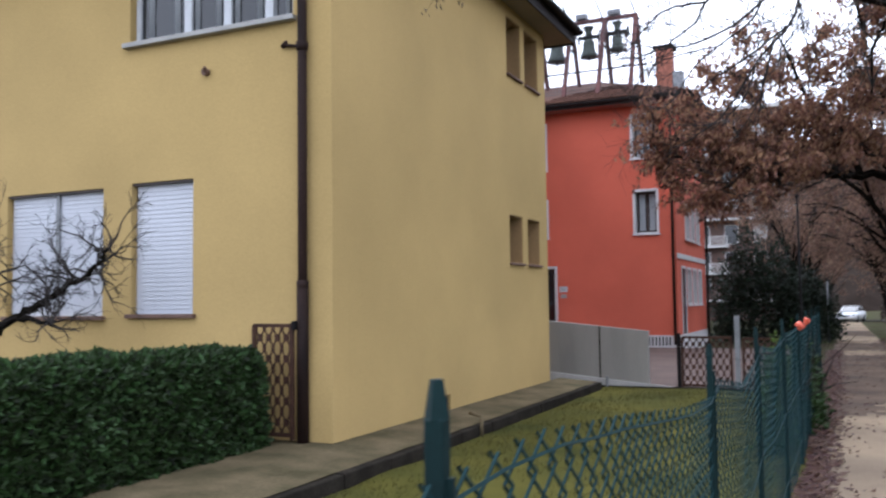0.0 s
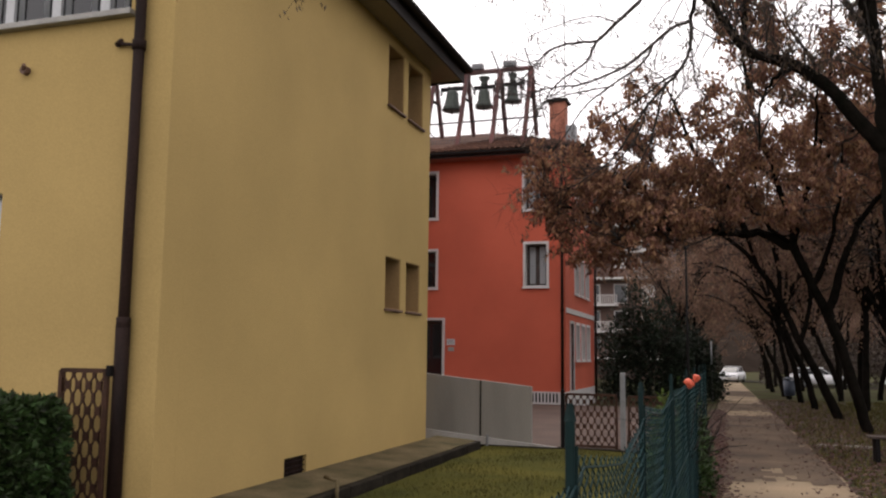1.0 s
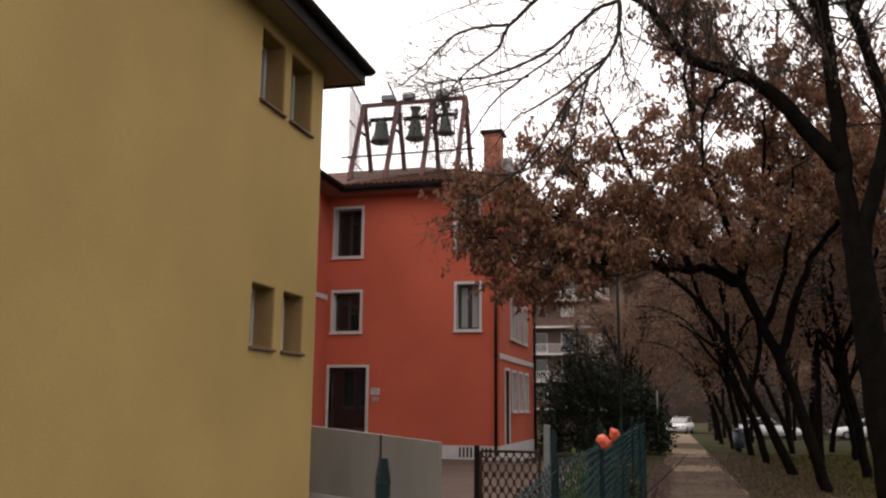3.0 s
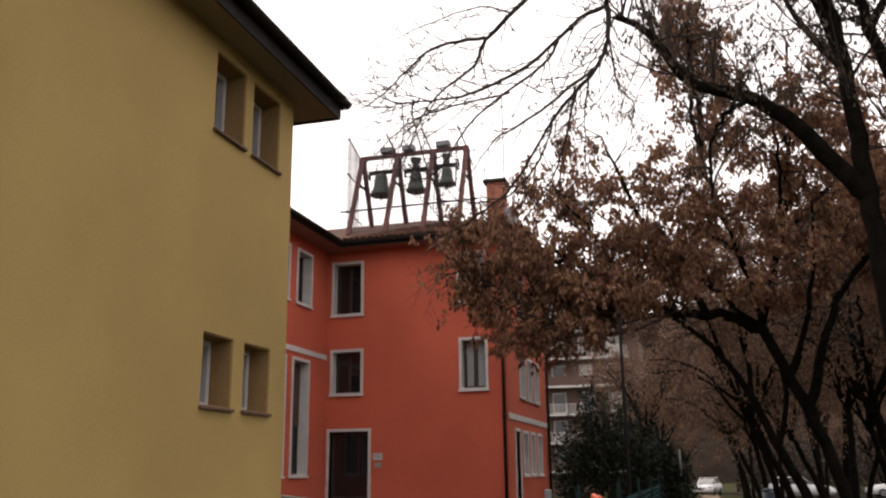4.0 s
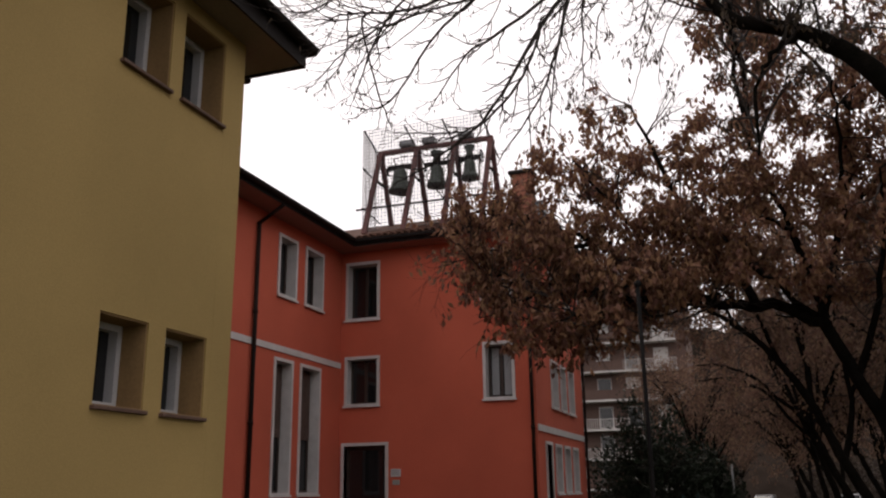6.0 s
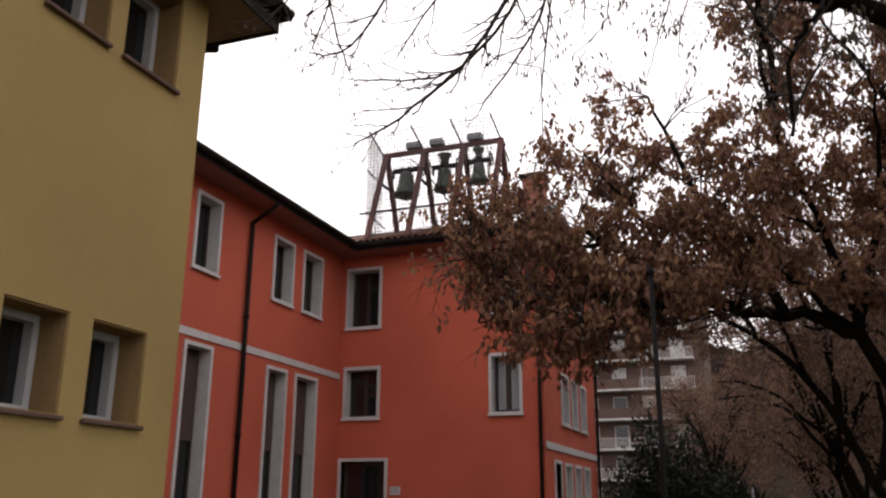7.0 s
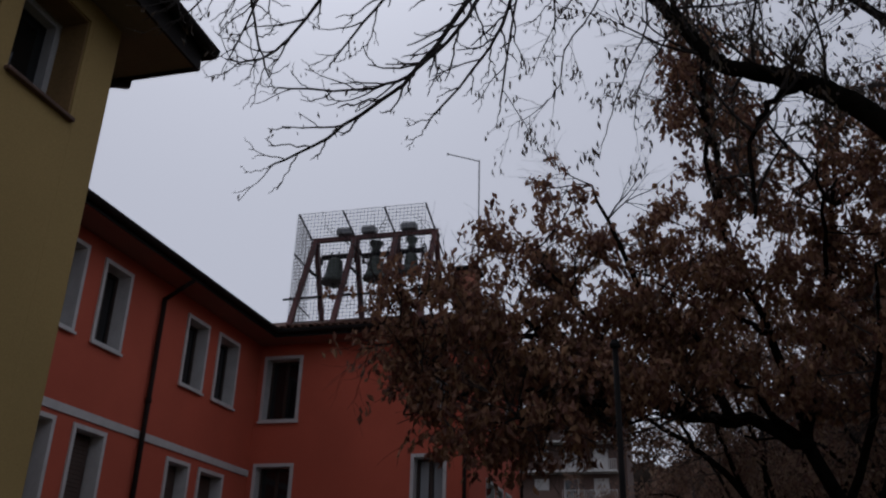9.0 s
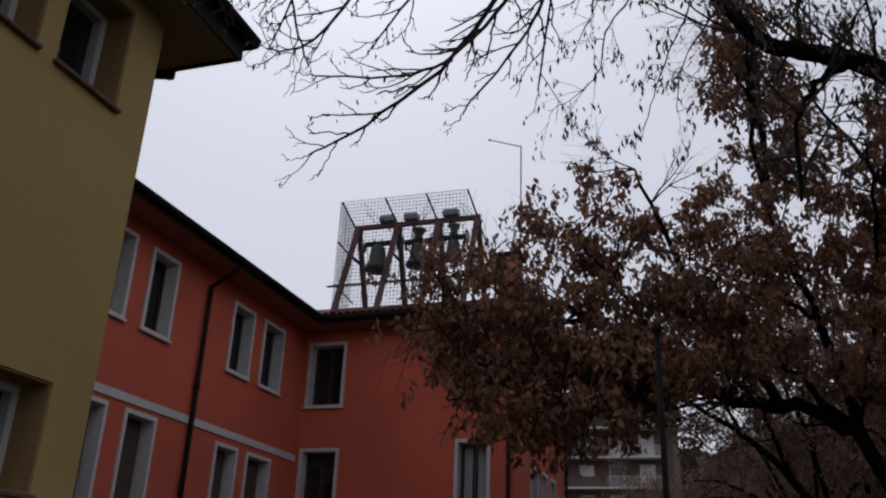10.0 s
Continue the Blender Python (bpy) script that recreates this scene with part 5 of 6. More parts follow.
    for e in ([(-0.85, 19.2, 8.95), (-1.13, 18.9, 8.2), (-1.4, 18.8, 7.72), (-1.47, 18.8, 7.27), (-1.74, 18.8, 6.95), (-2.06, 18.8, 6.8)], [(-0.46, 19.3, 8.7), (-0.5, 19.1, 8.1), (-0.69, 19.0, 7.59), (-0.94, 19.0, 6.94), (-1.09, 19.0, 6.4)],
              [(-0.12, 19.3, 8.25), (-0.4, 19.2, 7.8), (-0.62, 19.1, 7.3), (-0.7, 19.0, 6.7)], [(-0.85, 19.2, 8.95), (-1.3, 19.0, 8.6), (-1.6, 18.9, 8.0), (-1.8, 18.8, 7.4)]):
        pts, _ = w.curve(e, 0.016, 0.004, 4, 0.012, 5, False)
        for _ in range(12):
            i = rng.randrange(len(pts) // 4, len(pts))
            shoot(pts[i], Vector((rng.uniform(-0.8, 0.4), rng.uniform(-0.4, 0.4), rng.uniform(-0.8, 0.2))).normalized(), rng.uniform(0.2, 0.5), 0.004, Vector((0, 0, -0.2)), 1)
    w.tips = [t for t in w.tips if t[0].z < 7.8 and rng.random() < 0.45]
    v4, f4 = w.leaves(4, 0.10, 0.05, 1.8, 1.0, 0.28)
    # the longest bough, reaching out over the lawn, with bunches of pods at its ends
    w.tips = []
    w.curve([(1.6, 17.2, 10.2), (0.6, 14.6, 9.7), (-0.6, 12.4, 8.4), (-1.4, 11.2, 6.8)], 0.04, 0.014, 6, 0.02)
    for e in [((-1.4, 11.2, 6.8), (-1.62, 11.0, 6.2), (-1.74, 10.9, 5.72)), ((-1.4, 11.2, 6.8), (-2.2, 10.7, 6.1), (-2.74, 10.36, 5.3)),
              ((-1.4, 11.2, 6.8), (-2.7, 10.2, 6.5), (-3.6, 9.2, 5.8), (-4.0, 8.85, 5.0)), ((-0.6, 12.4, 8.4), (-1.8, 12.6, 7.2), (-2.35, 12.67, 6.35)),
              ((-1.4, 11.2, 6.8), (-1.1, 10.6, 5.9), (-0.96, 10.25, 5.2)), ((-2.2, 10.7, 6.1), (-1.9, 9.6, 5.2), (-1.66, 9.0, 4.55))]:
        pts, _ = w.curve(e, 0.010, 0.004, 4, 0.015, 5, False)
        for _ in range(5):
            p = pts[rng.randrange(len(pts) * 2 // 3, len(pts))]
            w.grow(p, Vector((rng.uniform(-1, 0.6), rng.uniform(-0.6, 0.6), rng.uniform(-0.5, 0.3))), rng.uniform(0.15, 0.34), 0.0035, 0, 0.1, 0.3, 0.4, 2, 0.12)
    w.tips = [t for t in w.tips if rng.random() < 0.5]
    v3, f3 = w.leaves(4, 0.06, 0.025, 2.2, 1.0, 0.26)
    k = len(v2)
    v2, f2 = v2 + v3, f2 + [tuple(i + k for i in f) for f in f3]
    k = len(v2)
    v2, f2 = v2 + v4, f2 + [tuple(i + k for i in f) for f in f4]
    k = len(pods[0])
    pods = (pods[0] + v2, pods[1] + [tuple(i + k for i in f) for f in f2])
    return w.build("bare_tree", (2.98, 19.5, z0), "bare winter tree with a forked trunk and drooping twigs", "tree", pods, M_SAMARA, "avenue trees", "foliage", "hanging brown seed pods")


def leafy_tree():
    """The tree beyond it, still carrying dry brown leaves, with a long limb reaching over to the red house."""
    w = Wood(23)
    z0 = gz(25)
    rng = w.rng
    w.curve([(3.05, 25.6, z0 - 0.2), (2.72, 25.5, 1.0), (2.32, 25.4, 2.35), (1.86, 25.2, 3.45), (1.36, 25, 4.55)], 0.135, 0.105, 12, 0.02)
    limbs = [
        ([(1.48, 25, 4.35), (0.72, 24.8, 4.73), (-0.15, 24.3, 4.74), (-0.98, 23.8, 4.93), (-1.5, 23.6, 5.3), (-1.9, 23.3, 5.6), (-3.0, 22.9, 6.1)], 0.12, 0.045),
        ([(-0.3, 23.8, 4.82), (-1.5, 23.2, 4.75), (-2.8, 22.9, 5.0), (-4.2, 22.7, 5.3)], 0.06, 0.02),
        ([(1.4, 25, 4.4), (1.1, 25, 6.2), (0.5, 24.8, 8.0), (0.4, 24.6, 10.2), (0.8, 24.6, 12.0)], 0.085, 0.02),
        ([(1.42, 25, 4.4), (2.0, 25.1, 6.5), (2.4, 25.2, 8.5), (2.6, 25.3, 11.0)], 0.085, 0.02),
        ([(2.2, 25.3, 2.7), (2.5, 24.8, 4.0), (3.2, 24.6, 5.4), (4.1, 24.5, 6.3)], 0.12, 0.03),
    ]
    # side limbs: where each leaves its limb, and where it ends
    low = [
        ((-2.0, 23.1, 5.75), (-4.6, 22.4, 5.7)),
        ((-2.8, 22.9, 5.0), (-4.3, 22.5, 4.5)),
        ((-3.0, 22.9, 6.1), (-4.7, 22.7, 6.5)),
        ((-1.5, 23.2, 4.75), (-3.0, 22.3, 4.3)),
        ((3.0, 25.3, 7.6), (4.4, 24.8, 5.9)),
        ((-0.3, 23.8, 4.8), (-1.7, 23.2, 4.35)),
        ((0.3, 24.3, 4.7), (-0.7, 23.6, 4.6)),
        ((1.86, 25.2, 3.45), (2.4, 23.2, 6.6)),
        ((1.36, 25, 4.5), (-0.6, 23.2, 6.4)),
    ]
    high = [
        ((-1.2, 23.4, 5.25), (-2.7, 23.6, 7.6)),
        ((0.3, 24.3, 4.7), (-1.6, 24.2, 8.8)),
        ((2.0, 25.1, 6.5), (4.2, 25.6, 8.6)),
        ((1.1, 25, 6.2), (-0.9, 24.4, 7.2)),
        ((2.4, 25.2, 8.5), (1.2, 24.8, 10.8)),
        ((2.4, 25.2, 8.5), (4.0, 24.8, 10.2)),
        ((0.5, 24.8, 8.0), (0.35, 24.2, 11.7)),
        ((0.4, 24.6, 10.2), (-0.15, 24.3, 11.5)),
        ((3.2, 24.6, 5.4), (4.9, 24.0, 8.0)),
        ((2.0, 25.1, 6.5), (1.9, 23.6, 8.6)),
    ]
    for p, q in low + high:
        p, q = Vector(p), Vector(q)
        span = (q - p).length
        sag = Vector((rng.uniform(-0.05, 0.05), rng.uniform(-0.05, 0.05), rng.uniform(-0.03, 0.06))) * span
        limbs.append(([tuple(p), tuple((p + q) / 2 + sag), tuple(q)], 0.02 * span, 0.005 * span))
    for ctrl, a, b in limbs:
        pts, rad = w.curve(ctrl, a, b, 8, 0.05)
        m = max(12, len(pts))
        for _ in range(m):
            i = rng.randrange(len(pts) // 3, len(pts))
            d = Vector((rng.uniform(-1.0, 0.8), rng.uniform(-0.9, 0.9), rng.uniform(-0.5, 1.0)))
            w.grow(pts[i], d, rng.uniform(0.7, 1.35), 0.02, 2, 0.05, 0.1, 0.8, 4, 0.25)
    # the crown's uneven outline, and gaps between its clumps
    roof = [(-5.5, 5.5), (-5.0, 6.3), (-4.35, 7.1), (-3.95, 6.75), (-3.5, 6.85), (-3.2, 8.2), (-2.5, 8.95), (-2.0, 8.95), (-1.35, 8.5), (-0.8, 8.6), (-0.5, 9.3), (-0.4, 10.9), (-0.1, 11.6), (0.4, 11.9), (1.1, 11.4), (1.3, 10.4), (1.9, 10.4), (4.0, 10.6), (6.0, 9.6)]
    skirt = [(-5.5, 5.0), (-4.9, 4.5), (-4.0, 4.1), (-3.1, 3.7), (-2.0, 4.1), (-0.8, 4.75), (0.0, 5.0), (1.0, 5.0), (6.0, 4.9)]

    def edge(line, x):
        for (a, za), (c, zc) in zip(line, line[1:]):
            if x <= c:
                return za + (zc - za) * max(0.0, (x - a) / (c - a))
        return line[-1][1]
    w.tips = [t for t in w.tips if t[0].x > -5.3 and edge(skirt, t[0].x) < t[0].z + 0.1 and t[0].z < edge(roof, t[0].x) - 0.1
              and noise.noise(t[0] * 1.5) + 0.6 * noise.noise(t[0] * 3.5) > (-0.14 if t[0].x < -1 else -0.26 if t[0].x < 1.3 else -0.45 if t[0].z < 9 else 0.05)]
    lv = w.leaves(9, 0.135, 0.07, 0.8, 0.40, 0.5)
    return w.build("leafy_tree", (3.05, 25.6, z0), "avenue tree still hung with dry brown leaves", "tree", lv, M_BROWNLEAF, "avenue trees", "leaves", "dry brown clustered leaves")


def avenue_tree(seed, height, lean, wide=1.0):
    """A further avenue tree with leaning trunk and a wide brown crown; stands at the origin."""
    w = Wood(seed)
    rng = w.rng
    top = Vector((lean, 0, height * 0.36))
    w.curve([(0, 0, -0.2), (lean * 0.25, 0, height * 0.12), (lean * 0.7, 0, height * 0.26), tuple(top)], 0.14, 0.095, 9, 0.03)
    for k in range(8):
        a = 2 * math.pi * k / 8 + rng.uniform(-0.3, 0.3)
        reach = rng.uniform(1.6, 3.6) * wide
        e = top + Vector((math.cos(a) * reach + lean * 0.6, math.sin(a) * reach, height * rng.uniform(0.15, 0.55)))
        mid = top.lerp(e, 0.5) + Vector((0, 0, height * 0.07))
        pts, _ = w.curve([tuple(top - Vector((0, 0, 0.4 * rng.random()))), tuple(mid), tuple(e)], 0.07, 0.02, 6, 0.08)
        for _ in range(7):
            i = rng.randrange(3, len(pts))
            d = Vector((rng.uniform(-1, 1), rng.uniform(-1, 1), rng.uniform(-0.3, 1.0)))
            w.grow(pts[i], d, rng.uniform(0.9, 1.7) * wide, 0.022, 2, 0.03, 0.1, 0.8, 4, 0.25)
    w.tips = [t for t in w.tips if noise.noise(t[0] * 0.9) > -0.25]
    lv = w.leaves(4, 0.15 * wide, 0.15 * wide, 0.6, 0.55)
    return w.build("avenue_tree", (0, 0, 0), "avenue tree with a leaning trunk and brown crown", "tree", lv, M_FARLEAF, "avenue trees", "leaves", "dry brown clustered leaves")


def arched_tree():
    """The next tree of the row, whose trunk bends over the path in an arch."""
    w = Wood(37)
    rng = w.rng
    main, _ = w.curve([(3.05, 31, gz(31) - 0.2), (2.55, 31, 0.9), (1.98, 31, 2.1), (1.5, 31, 3.28), (0.8, 31, 4.55), (-0.13, 31, 5.5), (-1.3, 30.8, 6.25), (-2.4, 30.6, 6.7)], 0.15, 0.03, 10, 0.02)
    limbs = [main[16:]]
    for ctrl, a in (([(1.98, 31, 2.1), (2.3, 31.2, 3.6), (2.2, 31.4, 5.6), (2.6, 31.5, 7.8)], 0.09), ([(1.5, 31, 3.28), (1.35, 31.3, 5.0), (0.9, 31.6, 6.8), (0.7, 31.8, 8.4)], 0.08),
                    ([(0.8, 31, 4.55), (0.3, 30.4, 6.0), (0.0, 29.9, 7.2)], 0.06), ([(-0.13, 31, 5.5), (-0.6, 31.5, 6.6), (-1.2, 31.9, 7.4)], 0.05), ([(2.3, 31.2, 3.6), (3.2, 30.8, 5.2), (4.0, 30.6, 6.4)], 0.06)):
        limbs.append(w.curve(ctrl, a, 0.018, 7, 0.05)[0])
    for pts in limbs:
        for _ in range(15):
            i = rng.randrange(len(pts) // 3, len(pts))
            w.grow(pts[i], Vector((rng.uniform(-1, 0.9), rng.uniform(-0.9, 0.9), rng.uniform(-0.4, 1.0))), rng.uniform(0.7, 1.4), 0.02, 2, 0.04, 0.1, 0.8, 4, 0.25)
    w.tips = [t for t in w.tips if noise.noise(t[0] * 1.2) > -0.1 and t[0].z > 3.2]
    w.build("arched_tree", (3.05, 31, gz(31)), "avenue tree whose trunk arches over the path", "tree", w.leaves(5, 0.14, 0.1, 0.7, 0.4), M_FARLEAF, "avenue trees", "leaves", "dry brown clustered leaves")


def far_trees():
    kinds = [avenue_tree(31, 9.5, -1.2), avenue_tree(47, 10.5, -0.9), avenue_tree(59, 9.0, -0.5)]
    rng = random.Random(17)
    spots = [(2.95, 37.3), (2.9, 43.0), (2.8, 48.5), (2.8, 52.0), (2.6, 60.0), (2.7, 68.0),
             (6.6, 27.0), (6.9, 33.0), (6.5, 41.0), (7.0, 50.0), (6.6, 61.0), (11.0, 36.0), (11.5, 47.0), (11.0, 60.0),
             # The trees at y 3, 9.5 and 16 are unseen, added to shade the yellow side wall.
             (-1.9, 58.0), (-1.9, 67.0), (-3.6, 57.0), (7.6, 3.0), (7.8, 9.5), (7.6, 16.0), (9.5, 22.0), (4.8, 30.5), (4.6, 37.0), (9.0, 29.0), (5.0, 47.0), (16.5, 52.0), (19, 66.0), (6, 84), (3.5, 103), (-1.5, 104), (14, 84), (23, 80), (10.5, 92), (-1.8, 94), (5.5, 104), (19, 94)]
    used = set()
    for i, (x, y) in enumerate(spots):
        k = i % 3
        m = Matrix.Translation((x, y, gz(y))) @ Matrix.Rotation(rng.uniform(-0.5, 0.5) if i < 6 else rng.uniform(0, 6.28), 4, "Z")
        if k not in used:
            used.add(k)
            kinds[k].matrix_basis = m
        else:
            copy_thing(kinds[k], m)


def tall_trees():
    """Taller park trees standing behind the avenue."""
    first = avenue_tree(83, 15.0, -0.6, 1.5)
    rng = random.Random(41)
    for i, (x, y) in enumerate([(4.9, 41.0), (8.3, 34.5), (9.6, 45.0), (5.9, 55.0), (13.2, 40.0), (4.6, 64.0), (10.5, 56.0), (15.5, 30.0), (3.6, 76.0), (8.0, 71.0), (18.0, 44.0), (21.0, 58.0)]):
        m = Matrix.Translation((x, y, gz(y))) @ Matrix.Rotation(rng.uniform(0, 6.28), 4, "Z")
        if i == 0:
            first.matrix_basis = m
        else:
            copy_thing(first, m)


def undergrowth():
    """The brown thicket that closes the park behind the trunks."""
    rng = random.Random(77)

    def surf(r):
        x = r.uniform(2.9, 46)
        y = 80 + r.uniform(0, 8) - 0.25 * max(0, x - 16) + 3 * noise.noise((x * 0.2, 1, 0))
        h = 2.2 + 2.4 * noise.noise((x * 0.35, y * 0.2, 2)) + 1.6 * noise.noise((x * 1.3, y * 0.7, 4))
        return (x, y, gz(y) + max(0.4, h + 1.2) * r.random() ** 0.8), (0, -1, 0.3)
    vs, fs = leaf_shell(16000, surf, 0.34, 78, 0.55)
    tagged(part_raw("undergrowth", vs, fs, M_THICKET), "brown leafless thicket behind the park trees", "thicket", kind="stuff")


def leaf_shell(n, surf, size, seed, w=0.5):
    """Leaves spread over a surface that surf(rng) samples as place and normal."""
    rng = random.Random(seed)
    vs, fs = [], []
    for _ in range(n):
        p, nr = surf(rng)
        p, nr = Vector(p), Vector(nr)
        a = (nr * rng.uniform(0.1, 1.0) + Vector((rng.uniform(-1, 1), rng.uniform(-1, 1), rng.uniform(-0.6, 1.0)))).normalized()
        s = size * rng.uniform(0.6, 1.4)
        b = a.cross(Vector((rng.uniform(-1, 1), rng.uniform(-1, 1), rng.uniform(-1, 1)))).normalized() * s * w
        f = a.cross(b).normalized() * s * 0.12
        k = len(vs)
        vs += [p, p + a * s * 0.5 + b * 0.5 + f, p + a * s, p + a * s * 0.5 - b * 0.5 + f]
        fs.append((k, k + 1, k + 2, k + 3))
    return vs, fs


def hedge():
    h = thing("hedge", (-6.3, 6.4, 0.2), "clipped dark green evergreen hedge before the house", "hedge")
    x0, x1, y0, y1, z1 = -6.75, -5.78, 4.4, 8.45, 1.24

    def prof(p):
        """Push a place on the box onto the uneven, rounded surface."""
        n = noise.noise(Vector(p) * 2.3) * 0.07 + noise.noise(Vector(p) * 7.0) * 0.05
        return n
    # Solid dark filler whose colour paints the shade between the leaves.
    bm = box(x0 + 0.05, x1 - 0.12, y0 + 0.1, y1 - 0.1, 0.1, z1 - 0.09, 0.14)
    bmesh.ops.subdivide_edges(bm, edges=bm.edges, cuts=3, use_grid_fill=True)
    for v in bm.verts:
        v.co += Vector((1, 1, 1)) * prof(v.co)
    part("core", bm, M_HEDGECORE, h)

    def surf(rng):
        f = rng.random()
        r = 0.40
        if f < 0.10:
            p, n = Vector((rng.uniform(x0, x1), y0, rng.uniform(0, z1))), Vector((0, -1, 0))
        elif f < 0.70:
            p, n = Vector((x1, rng.uniform(y0, y1), rng.uniform(0, z1))), Vector((1, 0, 0))
        else:
            p, n = Vector((rng.uniform(x0, x1), rng.uniform(y0, y1), z1)), Vector((0, 0, 1))
        # round the edges
        q = p.copy()
        cx, cy, cz = min(max(q.x, x0 + r), x1 - r), min(max(q.y, y0 + r), y1 - r), min(q.z, z1 - 0.16)
        c = Vector((cx, cy, cz))
        d = q - c
        if d.length > 1e-4:
            rr = Vector((r if q.x > x1 - r or q.x < x0 + r else 9, r if q.y < y0 + r or q.y > y1 - r else 9, 0.16 if q.z > z1 - 0.16 else 9))
            e = math.sqrt(sum((d[i] / rr[i]) ** 2 for i in range(3)))
            if e > 1:
                q = c + d / e
            n = d.normalized()
        q -= n * rng.uniform(0.0, 0.09)
        q += n * prof(q)
        return q, n
    part_raw("leaves", *leaf_shell(26000, surf, 0.074, 4), M_HEDGELEAF, h, "small glossy evergreen leaves")


def bush(name, at, rx, ry, rz, n, size, mat, label, seed):
    b = thing(name, at, label, "bush")
    w = Wood(seed)
    for _ in range(10):
        w.grow(Vector(at) + Vector((0, 0, -0.05)), Vector((w.rng.uniform(-rx, rx), w.rng.uniform(-ry, ry), rz)), rz * 0.9, 0.02, 1, 0, 0, 0.6, 3)
    tagged(part_raw("twiggy_core", w.thick[0] + w.thin[0], w.thick[1] + [tuple(i + len(w.thick[0]) for i in f) for f in w.thin[1]], M_TWIG, b), kind="stuff")

    def surf(rng):
        u = Vector((rng.gauss(0, 1), rng.gauss(0, 1), abs(rng.gauss(0, 1)) + 0.02)).normalized()
        k = rng.uniform(0.55, 1.0) * (1 + 0.35 * noise.noise(u * 2.2 + Vector((seed, 0, 0))) + 0.2 * noise.noise(u * 5 + Vector((seed, 3, 0))))
        return Vector(at) + Vector((u.x * rx, u.y * ry, u.z * rz)) * k, u
    part_raw("leaves", *leaf_shell(n, surf, size, seed), mat, b)


def small_shrub_tree():
    """The bare ornamental tree whose branches cross the shuttered windows."""
    w = Wood(71)
    rng = w.rng
    pts, _ = w.curve([(-9.9, 7.95, 0.0), (-9.85, 7.95, 0.9), (-9.6, 7.95, 1.35), (-9.1, 7.95, 1.62), (-8.65, 7.95, 1.80), (-8.3, 7.95, 1.96), (-7.95, 7.95, 2.1), (-7.72, 7.95, 2.35)], 0.075, 0.018, 8, 0.035)
    p2, _ = w.curve([(-9.3, 7.95, 1.55), (-8.8, 7.9, 1.55), (-8.35, 7.85, 1.45)], 0.04, 0.015, 6, 0.02)
    p3, _ = w.curve([(-9.6, 7.95, 1.35), (-9.7, 7.95, 1.9), (-9.6, 7.95, 2.4)], 0.04, 0.015, 6, 0.02)
    for pp, n in ((pts, 26), (p2, 9), (p3, 14)):
        for _ in range(n):
            i = rng.randrange(len(pp) // 2, len(pp))
            w.grow(pp[i], Vector((rng.uniform(-0.5, 1), rng.uniform(-0.4, 0.3), rng.uniform(-0.3, 1))), rng.uniform(0.3, 0.62), 0.017, 2, 0.0, 0.1, 0.9, 4, 0.55)
    w.build("ornamental_tree", (-9.9, 7.95, 0.2), "small bare ornamental tree before the shuttered windows", "tree")


def orange_bag():
    b = thing("plastic_bag", (-0.62, 10.15, 1.38), "crumpled orange-red plastic bag caught on the hedge", "bag")
    for at, r in (((-0.635, 10.12, 1.425), 0.044), ((-0.565, 10.14, 1.465), 0.034)):
        bm = bmesh.new()
        bmesh.ops.create_icosphere(bm, subdivisions=3, radius=r, matrix=Matrix.Translation(at))
        for v in bm.verts:
            n = noise.noise(v.co * 17) * 0.024 + noise.noise(v.co * 44) * 0.014
            v.co += (v.co - Vector(at)).normalized() * n
        part("bulge", bm, M_ORANGE, b)


# ---- everything in place ----
ground()
hill()
yellow_house()
sidewalk()
red_house()
bell_frame()
bell(-10.2, 11.12, 0.40, 0.80, False, "large green-grey bronze bell in its frame")
bell(-8.9, 11.15, 0.36, 0.72, True, "middle green-grey bronze bell with a flared counterweight")
bell(-7.77, 11.27, 0.31, 0.64, True, "small green-grey bronze bell with a flared counterweight")
antenna()
ramp()
yard_gate()
lattice_gate("open_gate", -6.16, -5.66, YF - 0.16, 0.24, 1.47, 0.13, "brown cast lattice gate folded open against the house")
fence()
bench()
litter_bin()
sign_post()
bare_tree()
leafy_tree()
arched_tree()
far_trees()
tall_trees()
undergrowth()
hedge()
small_shrub_tree()
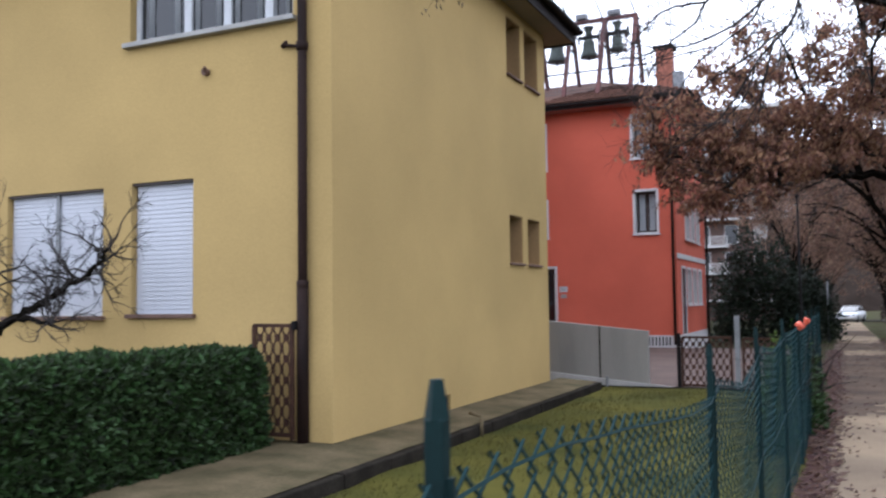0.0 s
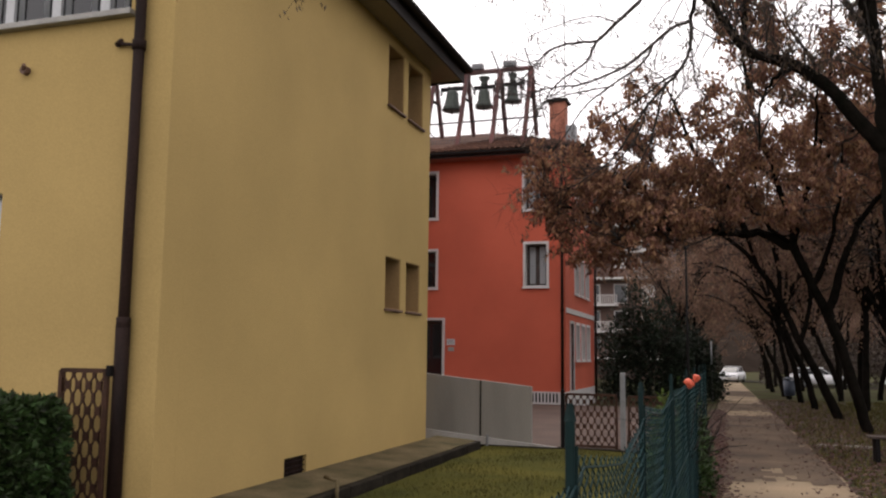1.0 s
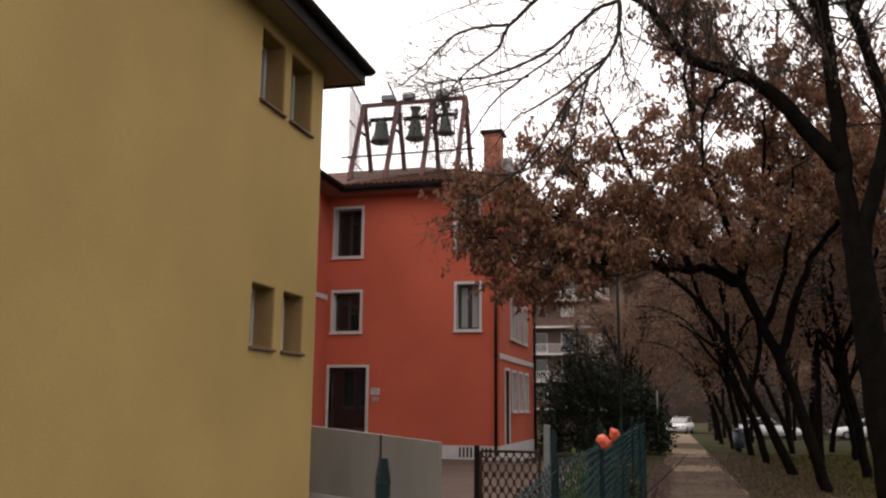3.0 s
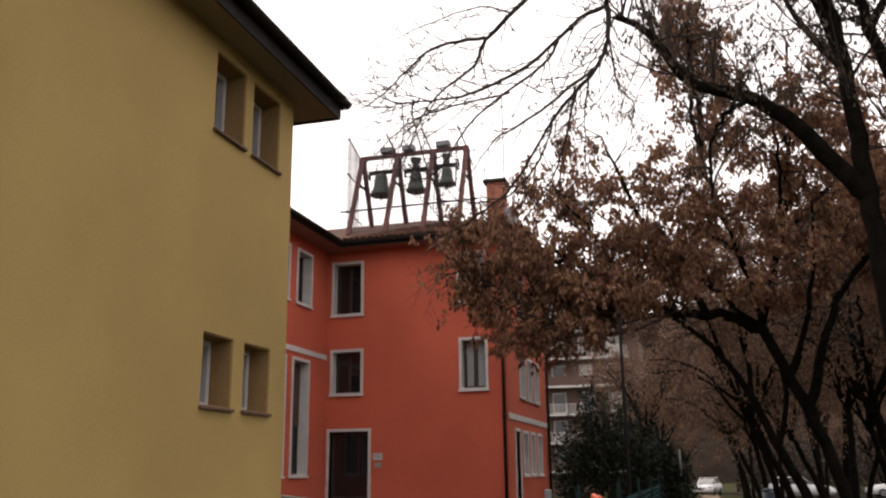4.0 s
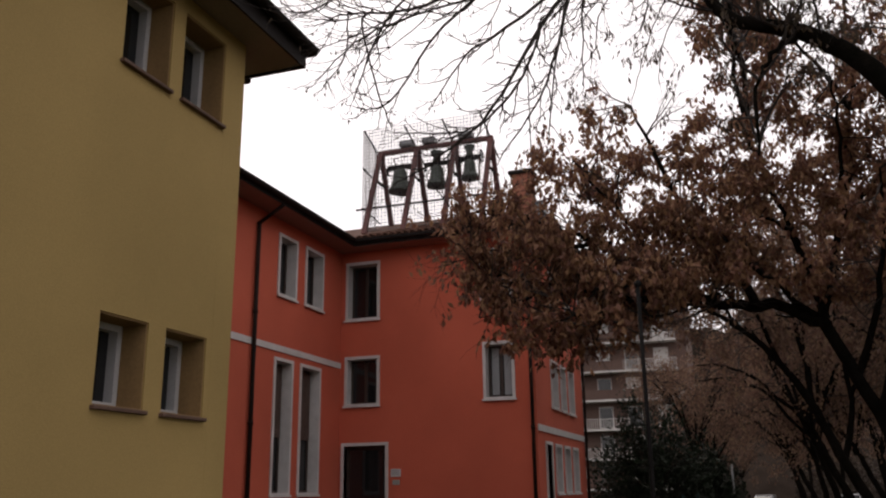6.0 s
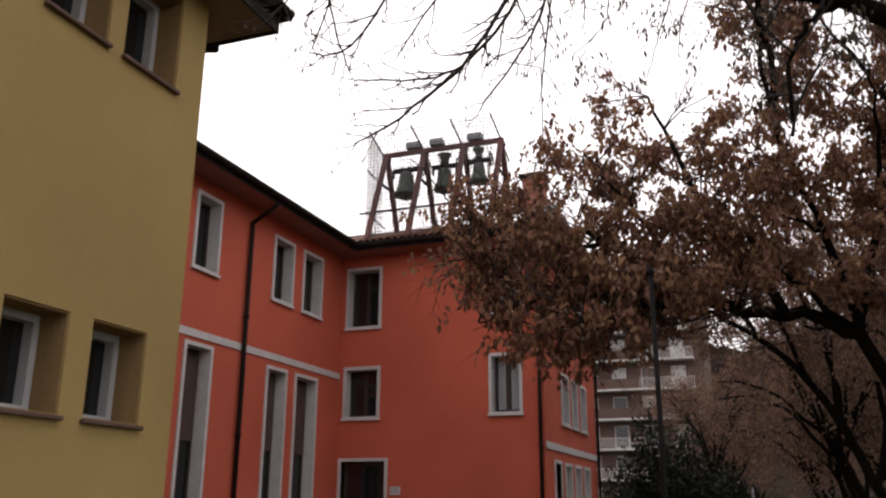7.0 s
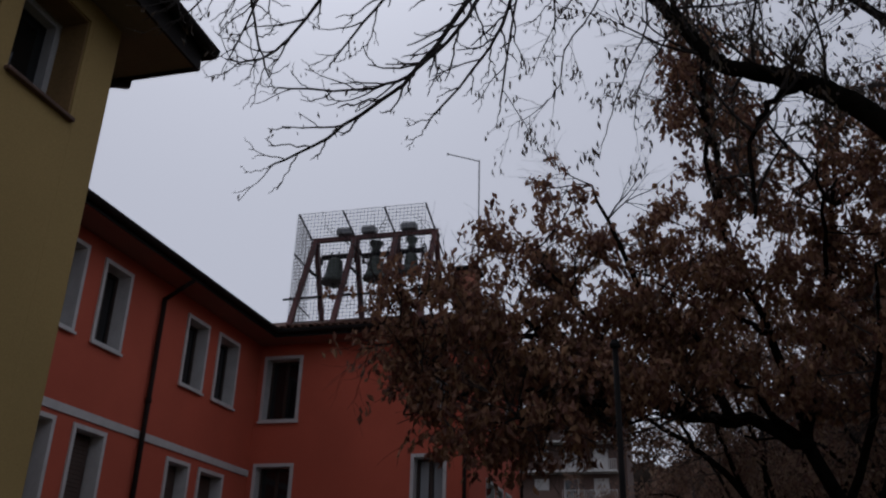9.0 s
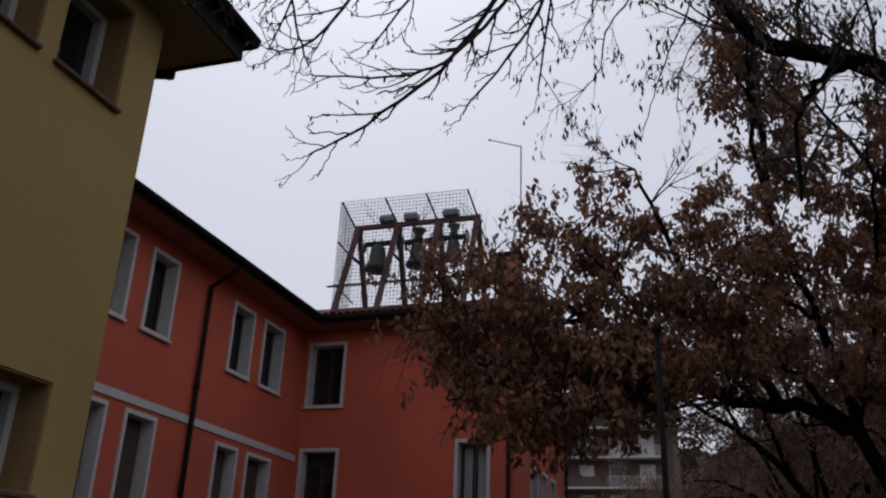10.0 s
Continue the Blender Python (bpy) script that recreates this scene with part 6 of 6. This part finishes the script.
bush("fence_bush", (-0.92, 11.3, 0), 0.22, 0.75, 1.12, 2600, 0.07, M_BUSHLEAF, "leafy yellow-green bush at the end of the fence", 5)
bush("fence_bush", (-0.78, 13.6, -0.05), 0.34, 1.3, 1.15, 3400, 0.07, M_HEDGELEAF, "leafy dark green bush at the end of the fence", 9)
bush("evergreen_bush", (-3.5, 40, gz(40)), 2.2, 1.6, 4.6, 13000, 0.16, M_DARKLEAF, "large dark evergreen bush beside the red house", 6)
bush("evergreen_bush", (-1.7, 43, gz(44)), 1.4, 1.4, 3.3, 7000, 0.16, M_DARKLEAF, "large dark evergreen bush by the avenue", 7)
orange_bag()
apartments()
car((0.45, 90.0, gz(90) + 0.02), radians(258), "white estate car parked across the end of the avenue")
car((6.9, 76, gz(76) + 0.02), radians(4), "white car parked beside the park")
car((13.6, 76.6, gz(76) + 0.02), radians(182), "white car parked beside the park")
car((19.5, 77, gz(76) + 0.02), radians(3), "white car parked beside the park")
blades("grass", 30000, (-4.38, -0.72, 2.0, 17.3), lambda x, y: 0.01 + 0.03 * noise.noise((x * 0.9, y * 0.9, 2)), 0.045, M_LAWNBLADE, "short mossy lawn grass", "grass", 19, 0.006)
blades("grass", 30000, (1.3, 9, 8, 46), lambda x, y: gz(y) - 0.02, 0.09, M_GRASS, "rough park grass under the trees", "grass", 14, 0.02)
litter("fallen_leaves", 9000, lambda r: (-0.52 + r.gauss(0, 0.11), r.uniform(4, 34)), lambda x, y: gz(y) - 0.01, 0.045, M_LITTER, "brown fallen leaves along the fence", 20)
litter("fallen_leaves", 11000, lambda r: (1.15 + abs(r.gauss(0, 1.6)), r.uniform(7, 46)), lambda x, y: gz(y) - 0.02, 0.05, M_LITTER, "brown fallen leaves under the trees", 21)
litter("fallen_leaves", 1500, lambda r: (0.32 + (1 if r.random() < 0.5 else -1) * (0.95 - abs(r.gauss(0, 0.45))), r.uniform(8, 44)), lambda x, y: gz(y) + 0.004, 0.035, M_LITTER, "few brown leaves on the path", 22)
